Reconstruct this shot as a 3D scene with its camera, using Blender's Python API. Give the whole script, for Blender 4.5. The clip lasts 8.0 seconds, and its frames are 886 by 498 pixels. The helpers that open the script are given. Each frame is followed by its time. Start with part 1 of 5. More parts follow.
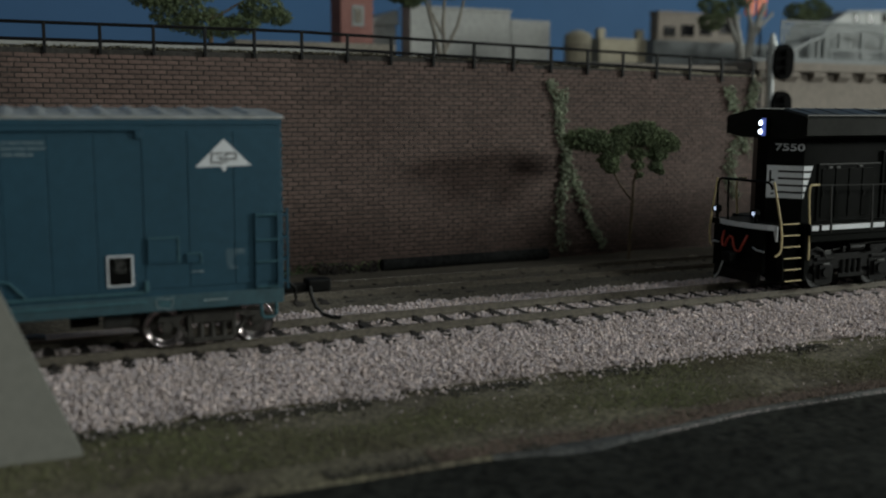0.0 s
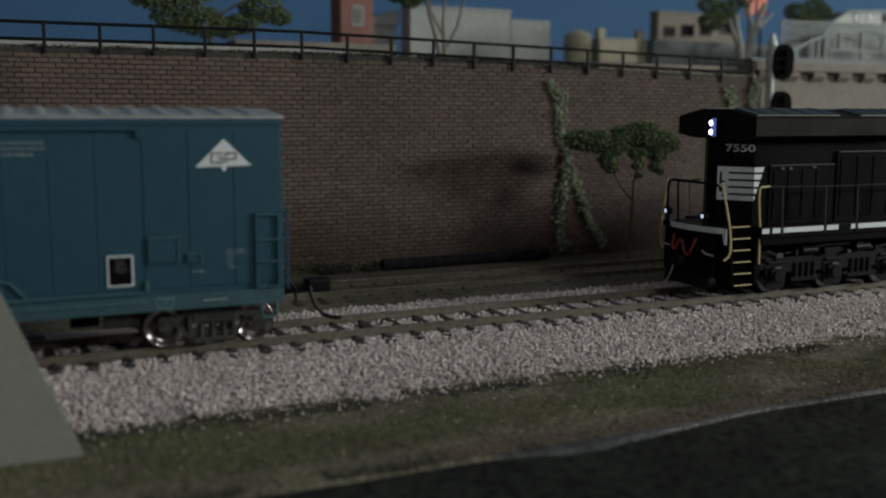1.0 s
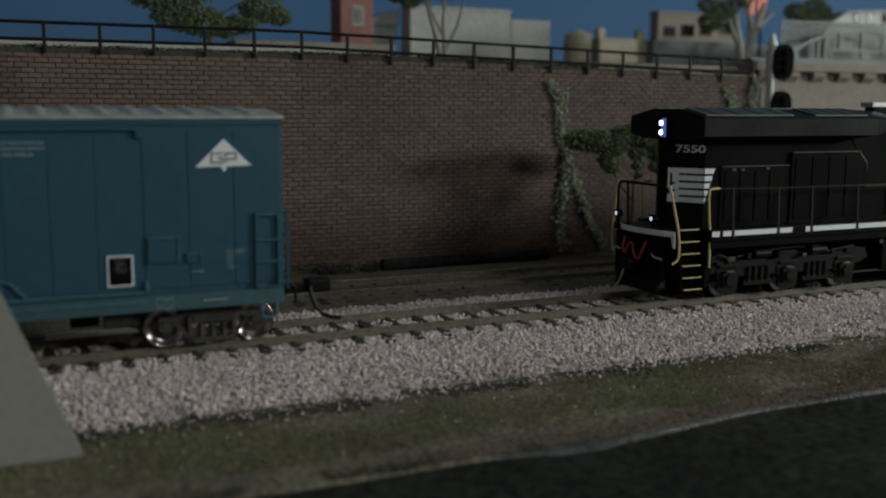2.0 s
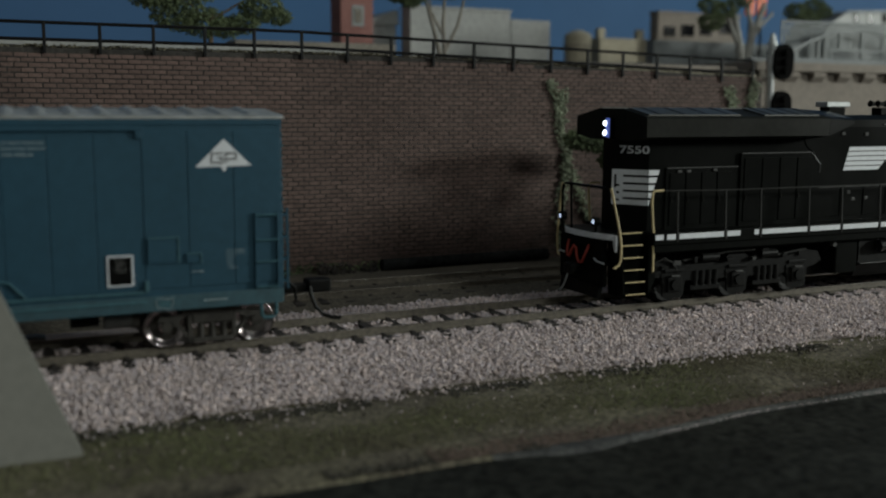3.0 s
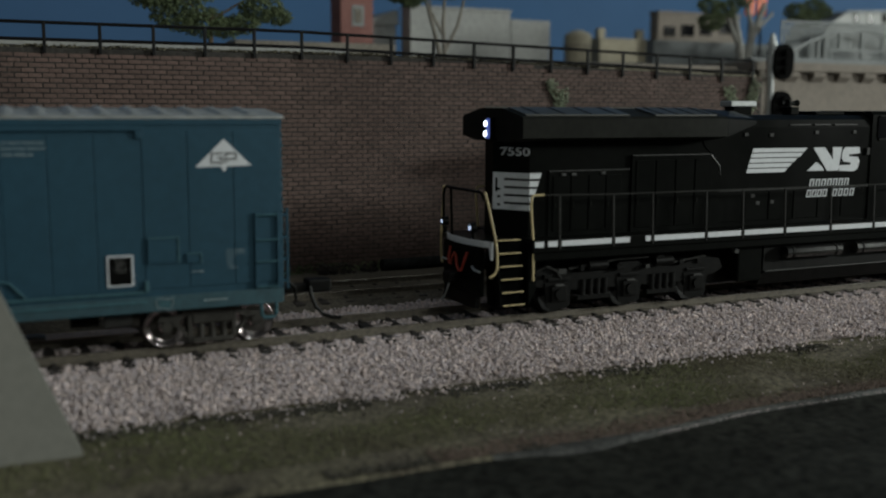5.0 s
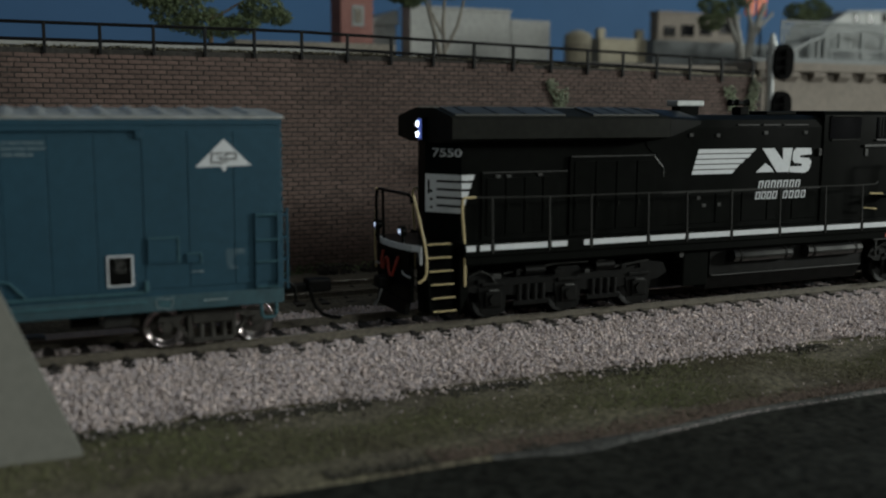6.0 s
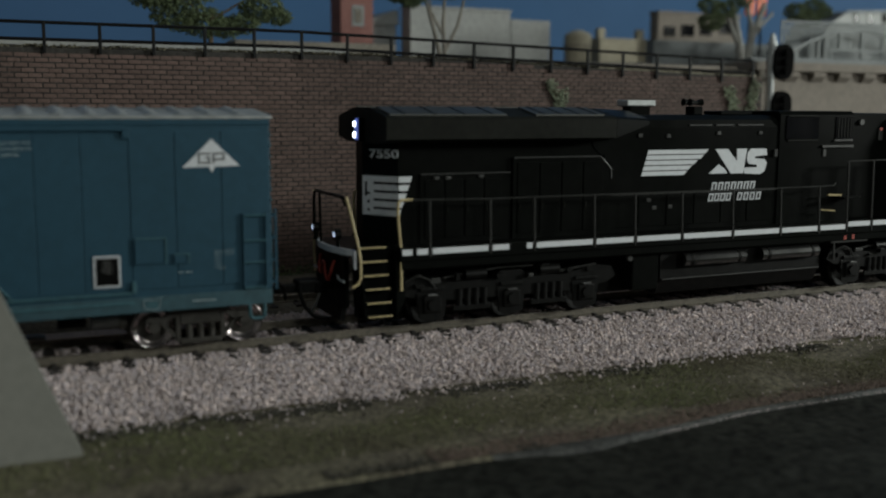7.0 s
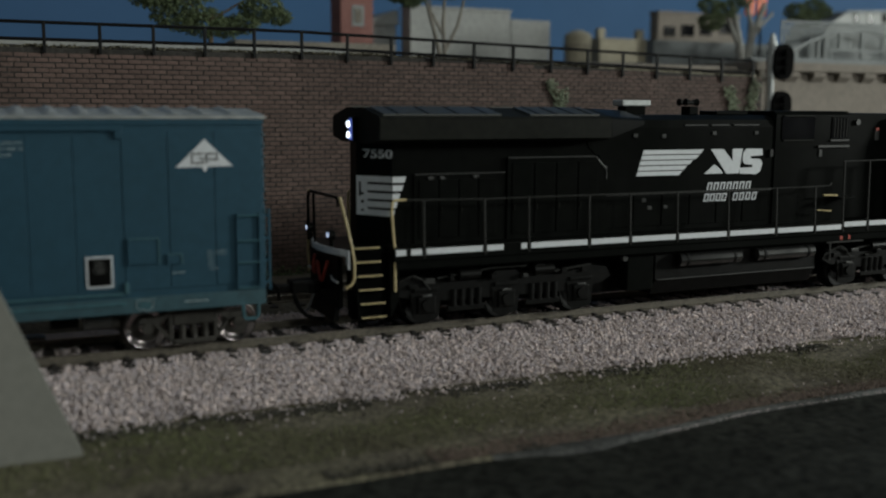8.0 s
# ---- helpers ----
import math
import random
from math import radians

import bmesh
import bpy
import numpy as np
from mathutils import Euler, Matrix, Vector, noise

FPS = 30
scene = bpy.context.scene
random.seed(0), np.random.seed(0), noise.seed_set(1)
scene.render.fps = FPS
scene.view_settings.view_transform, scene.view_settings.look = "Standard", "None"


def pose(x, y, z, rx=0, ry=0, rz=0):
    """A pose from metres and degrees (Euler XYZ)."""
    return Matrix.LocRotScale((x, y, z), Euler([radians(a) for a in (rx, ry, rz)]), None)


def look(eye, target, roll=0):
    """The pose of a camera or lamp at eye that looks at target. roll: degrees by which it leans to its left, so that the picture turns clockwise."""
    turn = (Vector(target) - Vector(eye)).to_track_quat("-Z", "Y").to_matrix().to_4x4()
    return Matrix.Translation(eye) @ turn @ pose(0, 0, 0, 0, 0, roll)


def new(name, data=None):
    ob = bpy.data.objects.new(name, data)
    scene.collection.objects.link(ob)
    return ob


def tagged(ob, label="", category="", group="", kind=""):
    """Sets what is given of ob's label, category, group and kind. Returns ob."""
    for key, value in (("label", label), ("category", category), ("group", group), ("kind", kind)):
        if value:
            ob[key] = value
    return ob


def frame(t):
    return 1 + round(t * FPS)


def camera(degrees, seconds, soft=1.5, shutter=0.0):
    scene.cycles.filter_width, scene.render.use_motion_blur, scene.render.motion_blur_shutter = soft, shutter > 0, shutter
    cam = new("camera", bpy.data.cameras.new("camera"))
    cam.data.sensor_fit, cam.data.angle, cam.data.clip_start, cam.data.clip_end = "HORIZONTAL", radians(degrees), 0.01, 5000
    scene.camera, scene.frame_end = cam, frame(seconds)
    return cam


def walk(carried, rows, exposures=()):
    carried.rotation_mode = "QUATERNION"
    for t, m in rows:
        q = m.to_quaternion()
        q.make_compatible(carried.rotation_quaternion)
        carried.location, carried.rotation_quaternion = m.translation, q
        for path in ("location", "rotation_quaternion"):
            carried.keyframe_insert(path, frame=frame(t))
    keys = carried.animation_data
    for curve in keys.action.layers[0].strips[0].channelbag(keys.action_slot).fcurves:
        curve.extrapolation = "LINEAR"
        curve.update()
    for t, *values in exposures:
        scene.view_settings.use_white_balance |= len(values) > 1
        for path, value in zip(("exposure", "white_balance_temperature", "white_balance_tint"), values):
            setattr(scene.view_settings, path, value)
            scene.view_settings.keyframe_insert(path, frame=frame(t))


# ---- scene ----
# A model railway (1:87) on a table in a dim room. Lengths in the builders are
# millimetres, scaled to metres when a mesh is linked. Rail tops lie at z = 0.
MM = 0.001
EXPO = -1.10

# ---- camera ----
cam = camera(47.16, 8.0, soft=2.1)
EYE = Vector((0.0, -0.24597, 0.05613))
YAW, PITCH, ROLL = radians(24.73), radians(8.064), 0.319
WAY = Vector((math.sin(YAW) * math.cos(PITCH), math.cos(YAW) * math.cos(PITCH), -math.sin(PITCH)))
STAND = look(EYE, EYE + WAY, ROLL)
cam.data.dof.use_dof = True
cam.data.dof.focus_distance = 0.305
cam.data.dof.aperture_fstop = 12.5
walk(cam, [(0.0, STAND), (8.0, STAND)], exposures=[(0.0, EXPO), (8.0, EXPO)])

# ---- light ----
world = bpy.data.worlds.new("room_dimness")
scene.world = world
world.use_nodes = True
world.node_tree.nodes["Background"].inputs["Color"].default_value = (0.80, 0.86, 1.0, 1)
world.node_tree.nodes["Background"].inputs["Strength"].default_value = 0.02


def room_lamp(name, eye, target, width, height, power, colour):
    data = bpy.data.lights.new(name, "AREA")
    data.shape, data.size, data.size_y = "RECTANGLE", width, height
    data.energy, data.color = power, colour
    ob = new(name, data)
    ob.matrix_world = look(eye, target)
    return ob


room_lamp("front_room_lamp", (0.52, -1.07, 0.48), (0.16, 0.05, 0.03), 0.22, 0.12, 5.3, (0.93, 0.985, 0.92))
room_lamp("side_room_lamp", (1.45, -0.60, 0.335), (0.15, 0.09, 0.03), 0.20, 0.14, 24.5, (0.93, 0.985, 0.92))
room_lamp("ceiling_lamp", (0.30, -0.50, 1.42), (0.25, 0.10, 0.0), 1.2, 0.5, 4.2, (0.93, 1.0, 0.96))


# ---- materials ----
def mat(name, base, rough=0.6, metal=0.0, spread=0.25, fine=900.0, coarse=60.0, bump=0.0, second=None, island=0.0, piece=0.0, emit=0.0, gloss=0.5, chips=None):
    """A surface with grain at two scales; second: a stain colour; island, piece: spread from shell to shell; chips: a colour that some shells take."""
    m = bpy.data.materials.new(name)
    m.use_nodes = True
    nt = m.node_tree
    bsdf = nt.nodes["Principled BSDF"]
    bsdf.inputs["Roughness"].default_value = rough
    bsdf.inputs["Metallic"].default_value = metal
    bsdf.inputs["Specular IOR Level"].default_value = gloss
    if emit:
        bsdf.inputs["Base Color"].default_value = (*base, 1)
        bsdf.inputs["Emission Color"].default_value = (*base, 1)
        bsdf.inputs["Emission Strength"].default_value = emit
        return m
    tc = nt.nodes.new("ShaderNodeTexCoord")

    def grain(scale, detail):
        n = nt.nodes.new("ShaderNodeTexNoise")
        n.inputs["Scale"].default_value, n.inputs["Detail"].default_value = scale, detail
        nt.links.new(tc.outputs["Object"], n.inputs["Vector"])
        return n.outputs["Fac"]

    def mix(kind, fac, a, b):
        n = nt.nodes.new("ShaderNodeMix")
        n.data_type, n.blend_type = "RGBA", kind
        for value, socket in ((fac, n.inputs[0]), (a, n.inputs[6]), (b, n.inputs[7])):
            if isinstance(value, bpy.types.NodeSocket):
                nt.links.new(value, socket)
            elif isinstance(value, tuple):
                socket.default_value = (*value, 1)
            else:
                socket.default_value = value
        return n.outputs[2]

    def span(fac, lo, hi, a=0.3, b=0.7):
        n = nt.nodes.new("ShaderNodeMapRange")
        nt.links.new(fac, n.inputs[0])
        for i, v in enumerate((a, b, lo, hi)):
            n.inputs[i + 1].default_value = v
        return n.outputs[0]

    f1, f2 = grain(fine, 4.0), grain(coarse, 3.0)
    colour = mix("MIX", span(f2, 0.0, 1.0, 0.35, 0.68), base, second if second else tuple(c * (1 - 0.6 * spread) for c in base))
    grey = nt.nodes.new("ShaderNodeCombineColor")
    v = span(f1, 1 - spread, 1 + spread)
    for i in range(3):
        nt.links.new(v, grey.inputs[i])
    colour = mix("MULTIPLY", 1.0, colour, grey.outputs[0])
    for amount, kind, out in ((island, "ShaderNodeNewGeometry", "Random Per Island"), (piece, "ShaderNodeObjectInfo", "Random")):
        if amount:
            n = nt.nodes.new(kind)
            s = span(n.outputs[out], 1 - amount, 1 + amount, 0.0, 1.0)
            g = nt.nodes.new("ShaderNodeCombineColor")
            for i in range(3):
                nt.links.new(s, g.inputs[i])
            colour = mix("MULTIPLY", 1.0, colour, g.outputs[0])
    if chips:
        n = nt.nodes.new("ShaderNodeNewGeometry")
        deal = nt.nodes.new("ShaderNodeMath")
        deal.operation = "PINGPONG"
        nt.links.new(n.outputs["Random Per Island"], deal.inputs[0])
        deal.inputs[1].default_value = 0.07
        colour = mix("MIX", span(deal.outputs[0], 0.0, 0.85, 0.015, 0.07), colour, chips)
    nt.links.new(colour, bsdf.inputs["Base Color"])
    nt.links.new(span(f2, max(rough - 0.08, 0.02), min(rough + 0.08, 1.0)), bsdf.inputs["Roughness"])
    if bump:
        b = nt.nodes.new("ShaderNodeBump")
        b.inputs["Strength"].default_value, b.inputs["Distance"].default_value = 0.5, bump * MM
        nt.links.new(f1, b.inputs["Height"])
        nt.links.new(b.outputs[0], bsdf.inputs["Normal"])
    return m


M_BALLAST = mat("pink_grey_stone", (0.64, 0.54, 0.517), 0.85, spread=0.25, fine=2500, coarse=90, island=0.40, second=(0.51, 0.43, 0.41), chips=(0.50, 0.455, 0.50))
M_BED = mat("ballast_fines", (0.44, 0.38, 0.365), 0.9, spread=0.5, fine=1500, coarse=80, bump=0.5)
M_DIRT = mat("dark_soil", (0.068, 0.060, 0.048), 0.95, spread=0.5, fine=1100, coarse=60, bump=0.6, second=(0.108, 0.094, 0.074))
M_VERGE = mat("grassy_soil", (0.140, 0.126, 0.084), 0.95, spread=0.6, fine=700, coarse=48, bump=1.0, second=(0.088, 0.074, 0.056))
M_GRASS = mat("olive_turf", (0.142, 0.152, 0.072), 0.95, spread=0.35, fine=900, coarse=22, island=0.22, second=(0.140, 0.118, 0.088))
M_FOIL = mat("tree_foam", (0.112, 0.142, 0.068), 0.95, spread=0.4, fine=700, coarse=70, island=0.4, second=(0.066, 0.088, 0.045))
M_VINE = mat("vine_foam", (0.27, 0.31, 0.215), 0.95, spread=0.4, fine=700, coarse=70, island=0.5, second=(0.20, 0.225, 0.16))
M_BARK = mat("brown_bark", (0.13, 0.095, 0.06), 0.9, spread=0.4, fine=1200, coarse=120)
M_BARK2 = mat("grey_bark", (0.22, 0.20, 0.17), 0.9, spread=0.3, fine=900, coarse=90)
M_BRICK = mat("brown_brick", (0.130, 0.084, 0.071), 0.85, spread=0.25, fine=900, coarse=28, island=0.17, piece=0.17, bump=0.15, second=(0.112, 0.074, 0.064))
M_MORTAR = mat("dark_mortar", (0.044, 0.040, 0.036), 0.95, spread=0.4, fine=900, coarse=30)
M_BLACK = mat("black_fascia", (0.0270, 0.0282, 0.0240), 0.7, spread=0.75, fine=420, coarse=40, gloss=0.1)
M_WORN = mat("worn_edge", (0.12, 0.12, 0.115), 0.6, spread=0.6, fine=800, coarse=50, second=(0.05, 0.05, 0.047))
M_BOARD = mat("pale_board", (0.222, 0.220, 0.196), 0.75, spread=0.06, fine=600, coarse=25)
M_RAIL = mat("painted_rail", (0.132, 0.114, 0.090), 0.6, 0.1, spread=0.3, fine=800, coarse=60)
M_HEAD = mat("rail_head", (0.55, 0.52, 0.48), 0.24, 0.95, spread=0.3, fine=900, coarse=50)
M_TIE = mat("black_tie", (0.032, 0.027, 0.024), 0.85, spread=0.4, fine=900, coarse=80, piece=0.4)
M_TEAL = mat("teal_paint", (0.0205, 0.067, 0.103), 0.62, spread=0.08, gloss=0.25, fine=500, coarse=22, second=(0.0185, 0.060, 0.091))
M_TEAL2 = mat("faded_teal", (0.034, 0.105, 0.130), 0.6, spread=0.2, fine=600, coarse=40)
M_ROOF = mat("galvanised_roof", (0.42, 0.43, 0.415), 0.42, 0.25, spread=0.25, fine=400, coarse=110, bump=0.3, second=(0.30, 0.31, 0.295))
M_WHITE = mat("white_lettering", (0.65, 0.67, 0.70), 0.6, spread=0.06, fine=700, coarse=60)
M_FAINT = mat("worn_lettering", (0.27, 0.34, 0.36), 0.6, spread=0.3, fine=1500, coarse=90)
M_GREYINK = mat("grey_print", (0.11, 0.11, 0.105), 0.6, spread=0.2)
M_INK = mat("dark_print", (0.010, 0.011, 0.013), 0.6, spread=0.1)
M_PLATE = mat("black_plate", (0.006, 0.006, 0.006), 0.9, spread=0.1, gloss=0.03)
M_TRUCK = mat("grimy_truck", (0.029, 0.026, 0.021), 0.6, spread=0.3, fine=700, coarse=120)
M_STEEL = mat("dull_wheel_rim", (0.10, 0.092, 0.085), 0.42, 0.9, spread=0.15, fine=500, coarse=90)
M_WHEELF = mat("dark_steel_face", (0.34, 0.30, 0.30), 0.20, 1.0, spread=0.25, fine=500, coarse=120)
M_LOCO = mat("black_paint", (0.0042, 0.0048, 0.0042), 0.36, spread=0.2, fine=400, coarse=30, gloss=0.045)
M_LTOP = mat("weathered_black", (0.0098, 0.0105, 0.0082), 0.65, spread=0.25, fine=500, coarse=40, gloss=0.10)
# Base is paler than the hood's black, carrying part of the roof's sheen.
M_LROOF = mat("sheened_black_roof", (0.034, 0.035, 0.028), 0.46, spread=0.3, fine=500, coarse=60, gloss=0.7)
M_LGRIME = mat("black_running_gear", (0.0052, 0.0052, 0.0048), 0.5, spread=0.55, fine=450, coarse=60, gloss=0.12)
M_GOLD = mat("yellow_handrail", (0.56, 0.45, 0.24), 0.5, spread=0.12)
M_RED = mat("red_hose", (0.42, 0.055, 0.035), 0.5, spread=0.1)
M_GLASS = mat("dark_window", (0.006, 0.006, 0.007), 0.12, spread=0.05)
M_SILL = mat("faded_sill_paint", (0.028, 0.077, 0.096), 0.65, spread=0.2, fine=600, coarse=60, second=(0.024, 0.066, 0.086))
M_PIPE = mat("black_pipe", (0.022, 0.023, 0.023), 0.92, spread=0.45, fine=600, coarse=60, bump=0.5, gloss=0.08)
M_RES = mat("dark_tank", (0.15, 0.15, 0.148), 0.24, 0.95, spread=0.15, fine=300, coarse=60)
M_LOAM = mat("black_loam", (0.068, 0.063, 0.050), 0.95, spread=0.5, fine=1100, coarse=45, island=0.4)
M_CLAY = mat("red_brown_clay", (0.172, 0.126, 0.103), 0.95, spread=0.4, fine=1100, coarse=45, island=0.25)
M_THATCH = mat("dry_turf", (0.150, 0.130, 0.088), 0.95, spread=0.4, fine=800, coarse=40, island=0.35, second=(0.075, 0.072, 0.045), chips=(0.20, 0.185, 0.135))
M_TANK = mat("grey_tank", (0.10, 0.10, 0.098), 0.32, 0.5, spread=0.15, fine=300, coarse=60)
# Near-black that holds the shade under the locomotive's frame in its colour.
M_WHEELD = mat("black_wheel", (0.0060, 0.0058, 0.0054), 0.5, spread=0.3, fine=600, coarse=60, gloss=0.1)
M_STANCH = mat("grey_black_rod", (0.0135, 0.0135, 0.0115), 0.5, spread=0.2, fine=600, coarse=60)
# Edge highlights are put into this paler black; rods and fittings share it.
M_EDGE = mat("worn_black_edge", (0.0135, 0.0135, 0.0120), 0.55, spread=0.4, fine=700, coarse=90)
M_PALEBARK = mat("pale_bark", (0.29, 0.285, 0.265), 0.9, spread=0.25, fine=900, coarse=90)
M_LATTICE = mat("pale_lattice", (0.225, 0.242, 0.242), 0.6, spread=0.12, fine=400, coarse=40)
M_GLOW = mat("glowing_light_pipe", (0.20, 0.30, 1.0), emit=0.45)
M_LAMP = mat("lit_headlight", (0.80, 0.88, 1.0), emit=9.0)
M_DITCH = mat("lit_ditch_light", (0.62, 0.74, 1.0), emit=1.7)
M_FENCE = mat("black_railing", (0.006, 0.006, 0.0065), 0.5, spread=0.15, gloss=0.2)
M_MAST = mat("silver_mast", (0.50, 0.52, 0.52), 0.45, 0.4, spread=0.15, fine=500)
M_SKY = mat("sky_blue_backdrop", (0.043, 0.110, 0.232), 0.9, spread=0.04, fine=30, coarse=4, second=(0.047, 0.119, 0.250))
M_REDB = mat("red_tower", (0.25, 0.115, 0.10), 0.85, spread=0.15, fine=500, coarse=40)
M_STONE = mat("grey_concrete", (0.35, 0.355, 0.345), 0.85, spread=0.12, fine=400, coarse=30)
M_TAN = mat("tan_concrete", (0.235, 0.205, 0.175), 0.85, spread=0.12, fine=400, coarse=25, second=(0.215, 0.187, 0.160))
M_BEIGE = mat("beige_plaster", (0.36, 0.325, 0.245), 0.85, spread=0.12, fine=400, coarse=30)
M_GREYF = mat("grey_picket", (0.15, 0.165, 0.17), 0.6, spread=0.12, fine=400, coarse=40)
M_GIRDER = mat("blue_grey_girder", (0.20, 0.215, 0.215), 0.6, spread=0.15, fine=300, coarse=40)
M_ORANGE = mat("orange_plastic", (0.75, 0.14, 0.04), 0.5, spread=0.08)
M_DOME = mat("white_render", (0.29, 0.30, 0.29), 0.5, spread=0.06)
M_ROOM = mat("room_paint", (0.32, 0.315, 0.305), 0.9, spread=0.05, fine=20, coarse=2)
M_CARPET = mat("room_floor", (0.12, 0.11, 0.10), 0.95, spread=0.2, fine=60, coarse=5)


# ---- builders (millimetres) ----
def part(name, bm, material, parent=None, label="", smooth=False):
    """Links a bmesh built in millimetres as one mesh object."""
    me = bpy.data.meshes.new(name)
    bmesh.ops.scale(bm, vec=(MM, MM, MM), verts=bm.verts)
    bm.normal_update()
    bm.to_mesh(me)
    bm.free()
    if smooth:
        me.shade_smooth()
    me.materials.append(material)
    ob = new(name, me)
    if parent:
        ob.parent = parent
    if label:
        ob["label"] = label
    return ob


def again(ob, x=0.0, y=0.0, z=0.0, m=None, parent=None):
    """Another object on the same mesh, shifted in millimetres."""
    o = new(ob.name.split(".")[0], ob.data)
    o.parent = parent if parent else ob.parent
    o.matrix_basis = (m if m else Matrix()) if not (x or y or z) else Matrix.Translation((x * MM, y * MM, z * MM)) @ (m if m else Matrix())
    if ob.get("label"):
        o["label"] = ob["label"]
    return o


def thing(name, label, category, x=0.0, y=0.0, z=0.0, group="", kind=""):
    ob = new(name)
    ob.empty_display_size = 0.01
    ob.location = (x * MM, y * MM, z * MM)
    return tagged(ob, label, category, group, kind)


def box(x0, x1, y0, y1, z0, z1, bevel=0.0, bm=None):
    bm = bm if bm else bmesh.new()
    made = bmesh.ops.create_cube(bm, size=1.0, matrix=Matrix.Translation(((x0 + x1) / 2, (y0 + y1) / 2, (z0 + z1) / 2)) @ Matrix.Diagonal((abs(x1 - x0), abs(y1 - y0), abs(z1 - z0), 1)))
    if bevel:
        edges = {e for v in made["verts"] for e in v.link_edges}
        bmesh.ops.bevel(bm, geom=list(edges), offset=bevel, segments=2, affect="EDGES", profile=0.5)
    return bm


def cyl(p, q, r, seg=12, r2=None, bm=None):
    bm = bm if bm else bmesh.new()
    p, q = Vector(p), Vector(q)
    m = Matrix.Translation((p + q) / 2) @ (q - p).to_track_quat("Z", "Y").to_matrix().to_4x4()
    bmesh.ops.create_cone(bm, cap_ends=True, segments=seg, radius1=r, radius2=r if r2 is None else r2, depth=(q - p).length, matrix=m)
    return bm


def tube(pts, r, seg=6, bm=None):
    """A round wire through the points."""
    bm = bm if bm else bmesh.new()
    pts = [Vector(p) for p in pts]
    rings, side = [], None
    for i, p in enumerate(pts):
        way = (pts[min(i + 1, len(pts) - 1)] - pts[max(i - 1, 0)]).normalized()
        if side is None:
            side = way.orthogonal().normalized()
        side = (side - way * side.dot(way)).normalized()
        up = way.cross(side)
        rings.append([bm.verts.new(p + r * (math.cos(a) * side + math.sin(a) * up)) for a in (2 * math.pi * k / seg for k in range(seg))])
    for a, b in zip(rings, rings[1:]):
        for k in range(seg):
            bm.faces.new((a[k], a[(k + 1) % seg], b[(k + 1) % seg], b[k]))
    bm.faces.new(rings[0][::-1])
    bm.faces.new(rings[-1])
    return bm


def prism(profile, a, b, axis="x", bm=None):
    """A closed outline drawn out from a to b: (y, z) along x, (x, z) along y, or (x, y) along z."""
    bm = bm if bm else bmesh.new()

    def at(u, v, w):
        return {"x": (w, u, v), "y": (u, w, v), "z": (u, v, w)}[axis]

    lo = [bm.verts.new(at(u, v, a)) for u, v in profile]
    hi = [bm.verts.new(at(u, v, b)) for u, v in profile]
    n = len(profile)
    bm.faces.new(lo[::-1])
    bm.faces.new(hi)
    for i in range(n):
        bm.faces.new((lo[i], lo[(i + 1) % n], hi[(i + 1) % n], hi[i]))
    bmesh.ops.recalc_face_normals(bm, faces=bm.faces)
    return bm


def arc(cx, cz, r, a0, a1, n=8):
    return [(cx + r * math.cos(radians(a0 + (a1 - a0) * i / n)), cz + r * math.sin(radians(a0 + (a1 - a0) * i / n))) for i in range(n + 1)]


def lumps(name, places, sizes, material, parent=None, squash=(1, 1, 1), rough=0.35, rng=None):
    """Many small uneven stones or foam crumbs in one mesh (eight faces each)."""
    n = len(places)
    rng = rng or np.random.default_rng(3)
    base = np.array([(1, 0, 0), (-1, 0, 0), (0, 1, 0), (0, -1, 0), (0, 0, 1), (0, 0, -1)], float)
    tri = np.array([(0, 2, 4), (2, 1, 4), (1, 3, 4), (3, 0, 4), (2, 0, 5), (1, 2, 5), (3, 1, 5), (0, 3, 5)])
    v = base[None] * (1 + rough * rng.uniform(-1, 1, (n, 6, 1)))
    q = rng.normal(size=(n, 4))
    q /= np.linalg.norm(q, axis=1)[:, None]
    w, x, y, z = q.T
    rot = np.stack([1 - 2 * (y * y + z * z), 2 * (x * y - z * w), 2 * (x * z + y * w), 2 * (x * y + z * w), 1 - 2 * (x * x + z * z), 2 * (y * z - x * w), 2 * (x * z - y * w), 2 * (y * z + x * w), 1 - 2 * (x * x + y * y)], 1).reshape(n, 3, 3)
    v = np.einsum("nij,nkj->nki", rot, v) * np.asarray(sizes)[:, None, None] * np.array(squash) + np.asarray(places)[:, None, :]
    faces = (tri[None] + 6 * np.arange(n)[:, None, None]).reshape(-1, 3)
    me = bpy.data.meshes.new(name)
    me.from_pydata((v.reshape(-1, 3) * MM).tolist(), [], faces.tolist())
    me.materials.append(material)
    ob = new(name, me)
    if parent:
        ob.parent = parent
    return ob


def letters(name, body, size, material, parent, m, label="", stretch=1.0, shear=0.0, depth=0.04):
    """Raised lettering in the built-in font, as a mesh; m: its pose in metres."""
    cu = bpy.data.curves.new(name, "FONT")
    cu.body, cu.size, cu.shear, cu.extrude = body, size * MM, shear, depth * MM
    cu.align_x, cu.align_y, cu.offset = "CENTER", "CENTER", 0.018 * size * MM
    tmp = bpy.data.objects.new(name, cu)
    scene.collection.objects.link(tmp)
    me = bpy.data.meshes.new_from_object(tmp.evaluated_get(bpy.context.evaluated_depsgraph_get()))
    bpy.data.objects.remove(tmp)
    for v in me.vertices:
        v.co.x *= stretch
    me.materials.clear()
    me.materials.append(material)
    ob = new(name, me)
    ob.parent = parent
    ob.matrix_basis = m
    if label:
        ob["label"] = label
    return ob


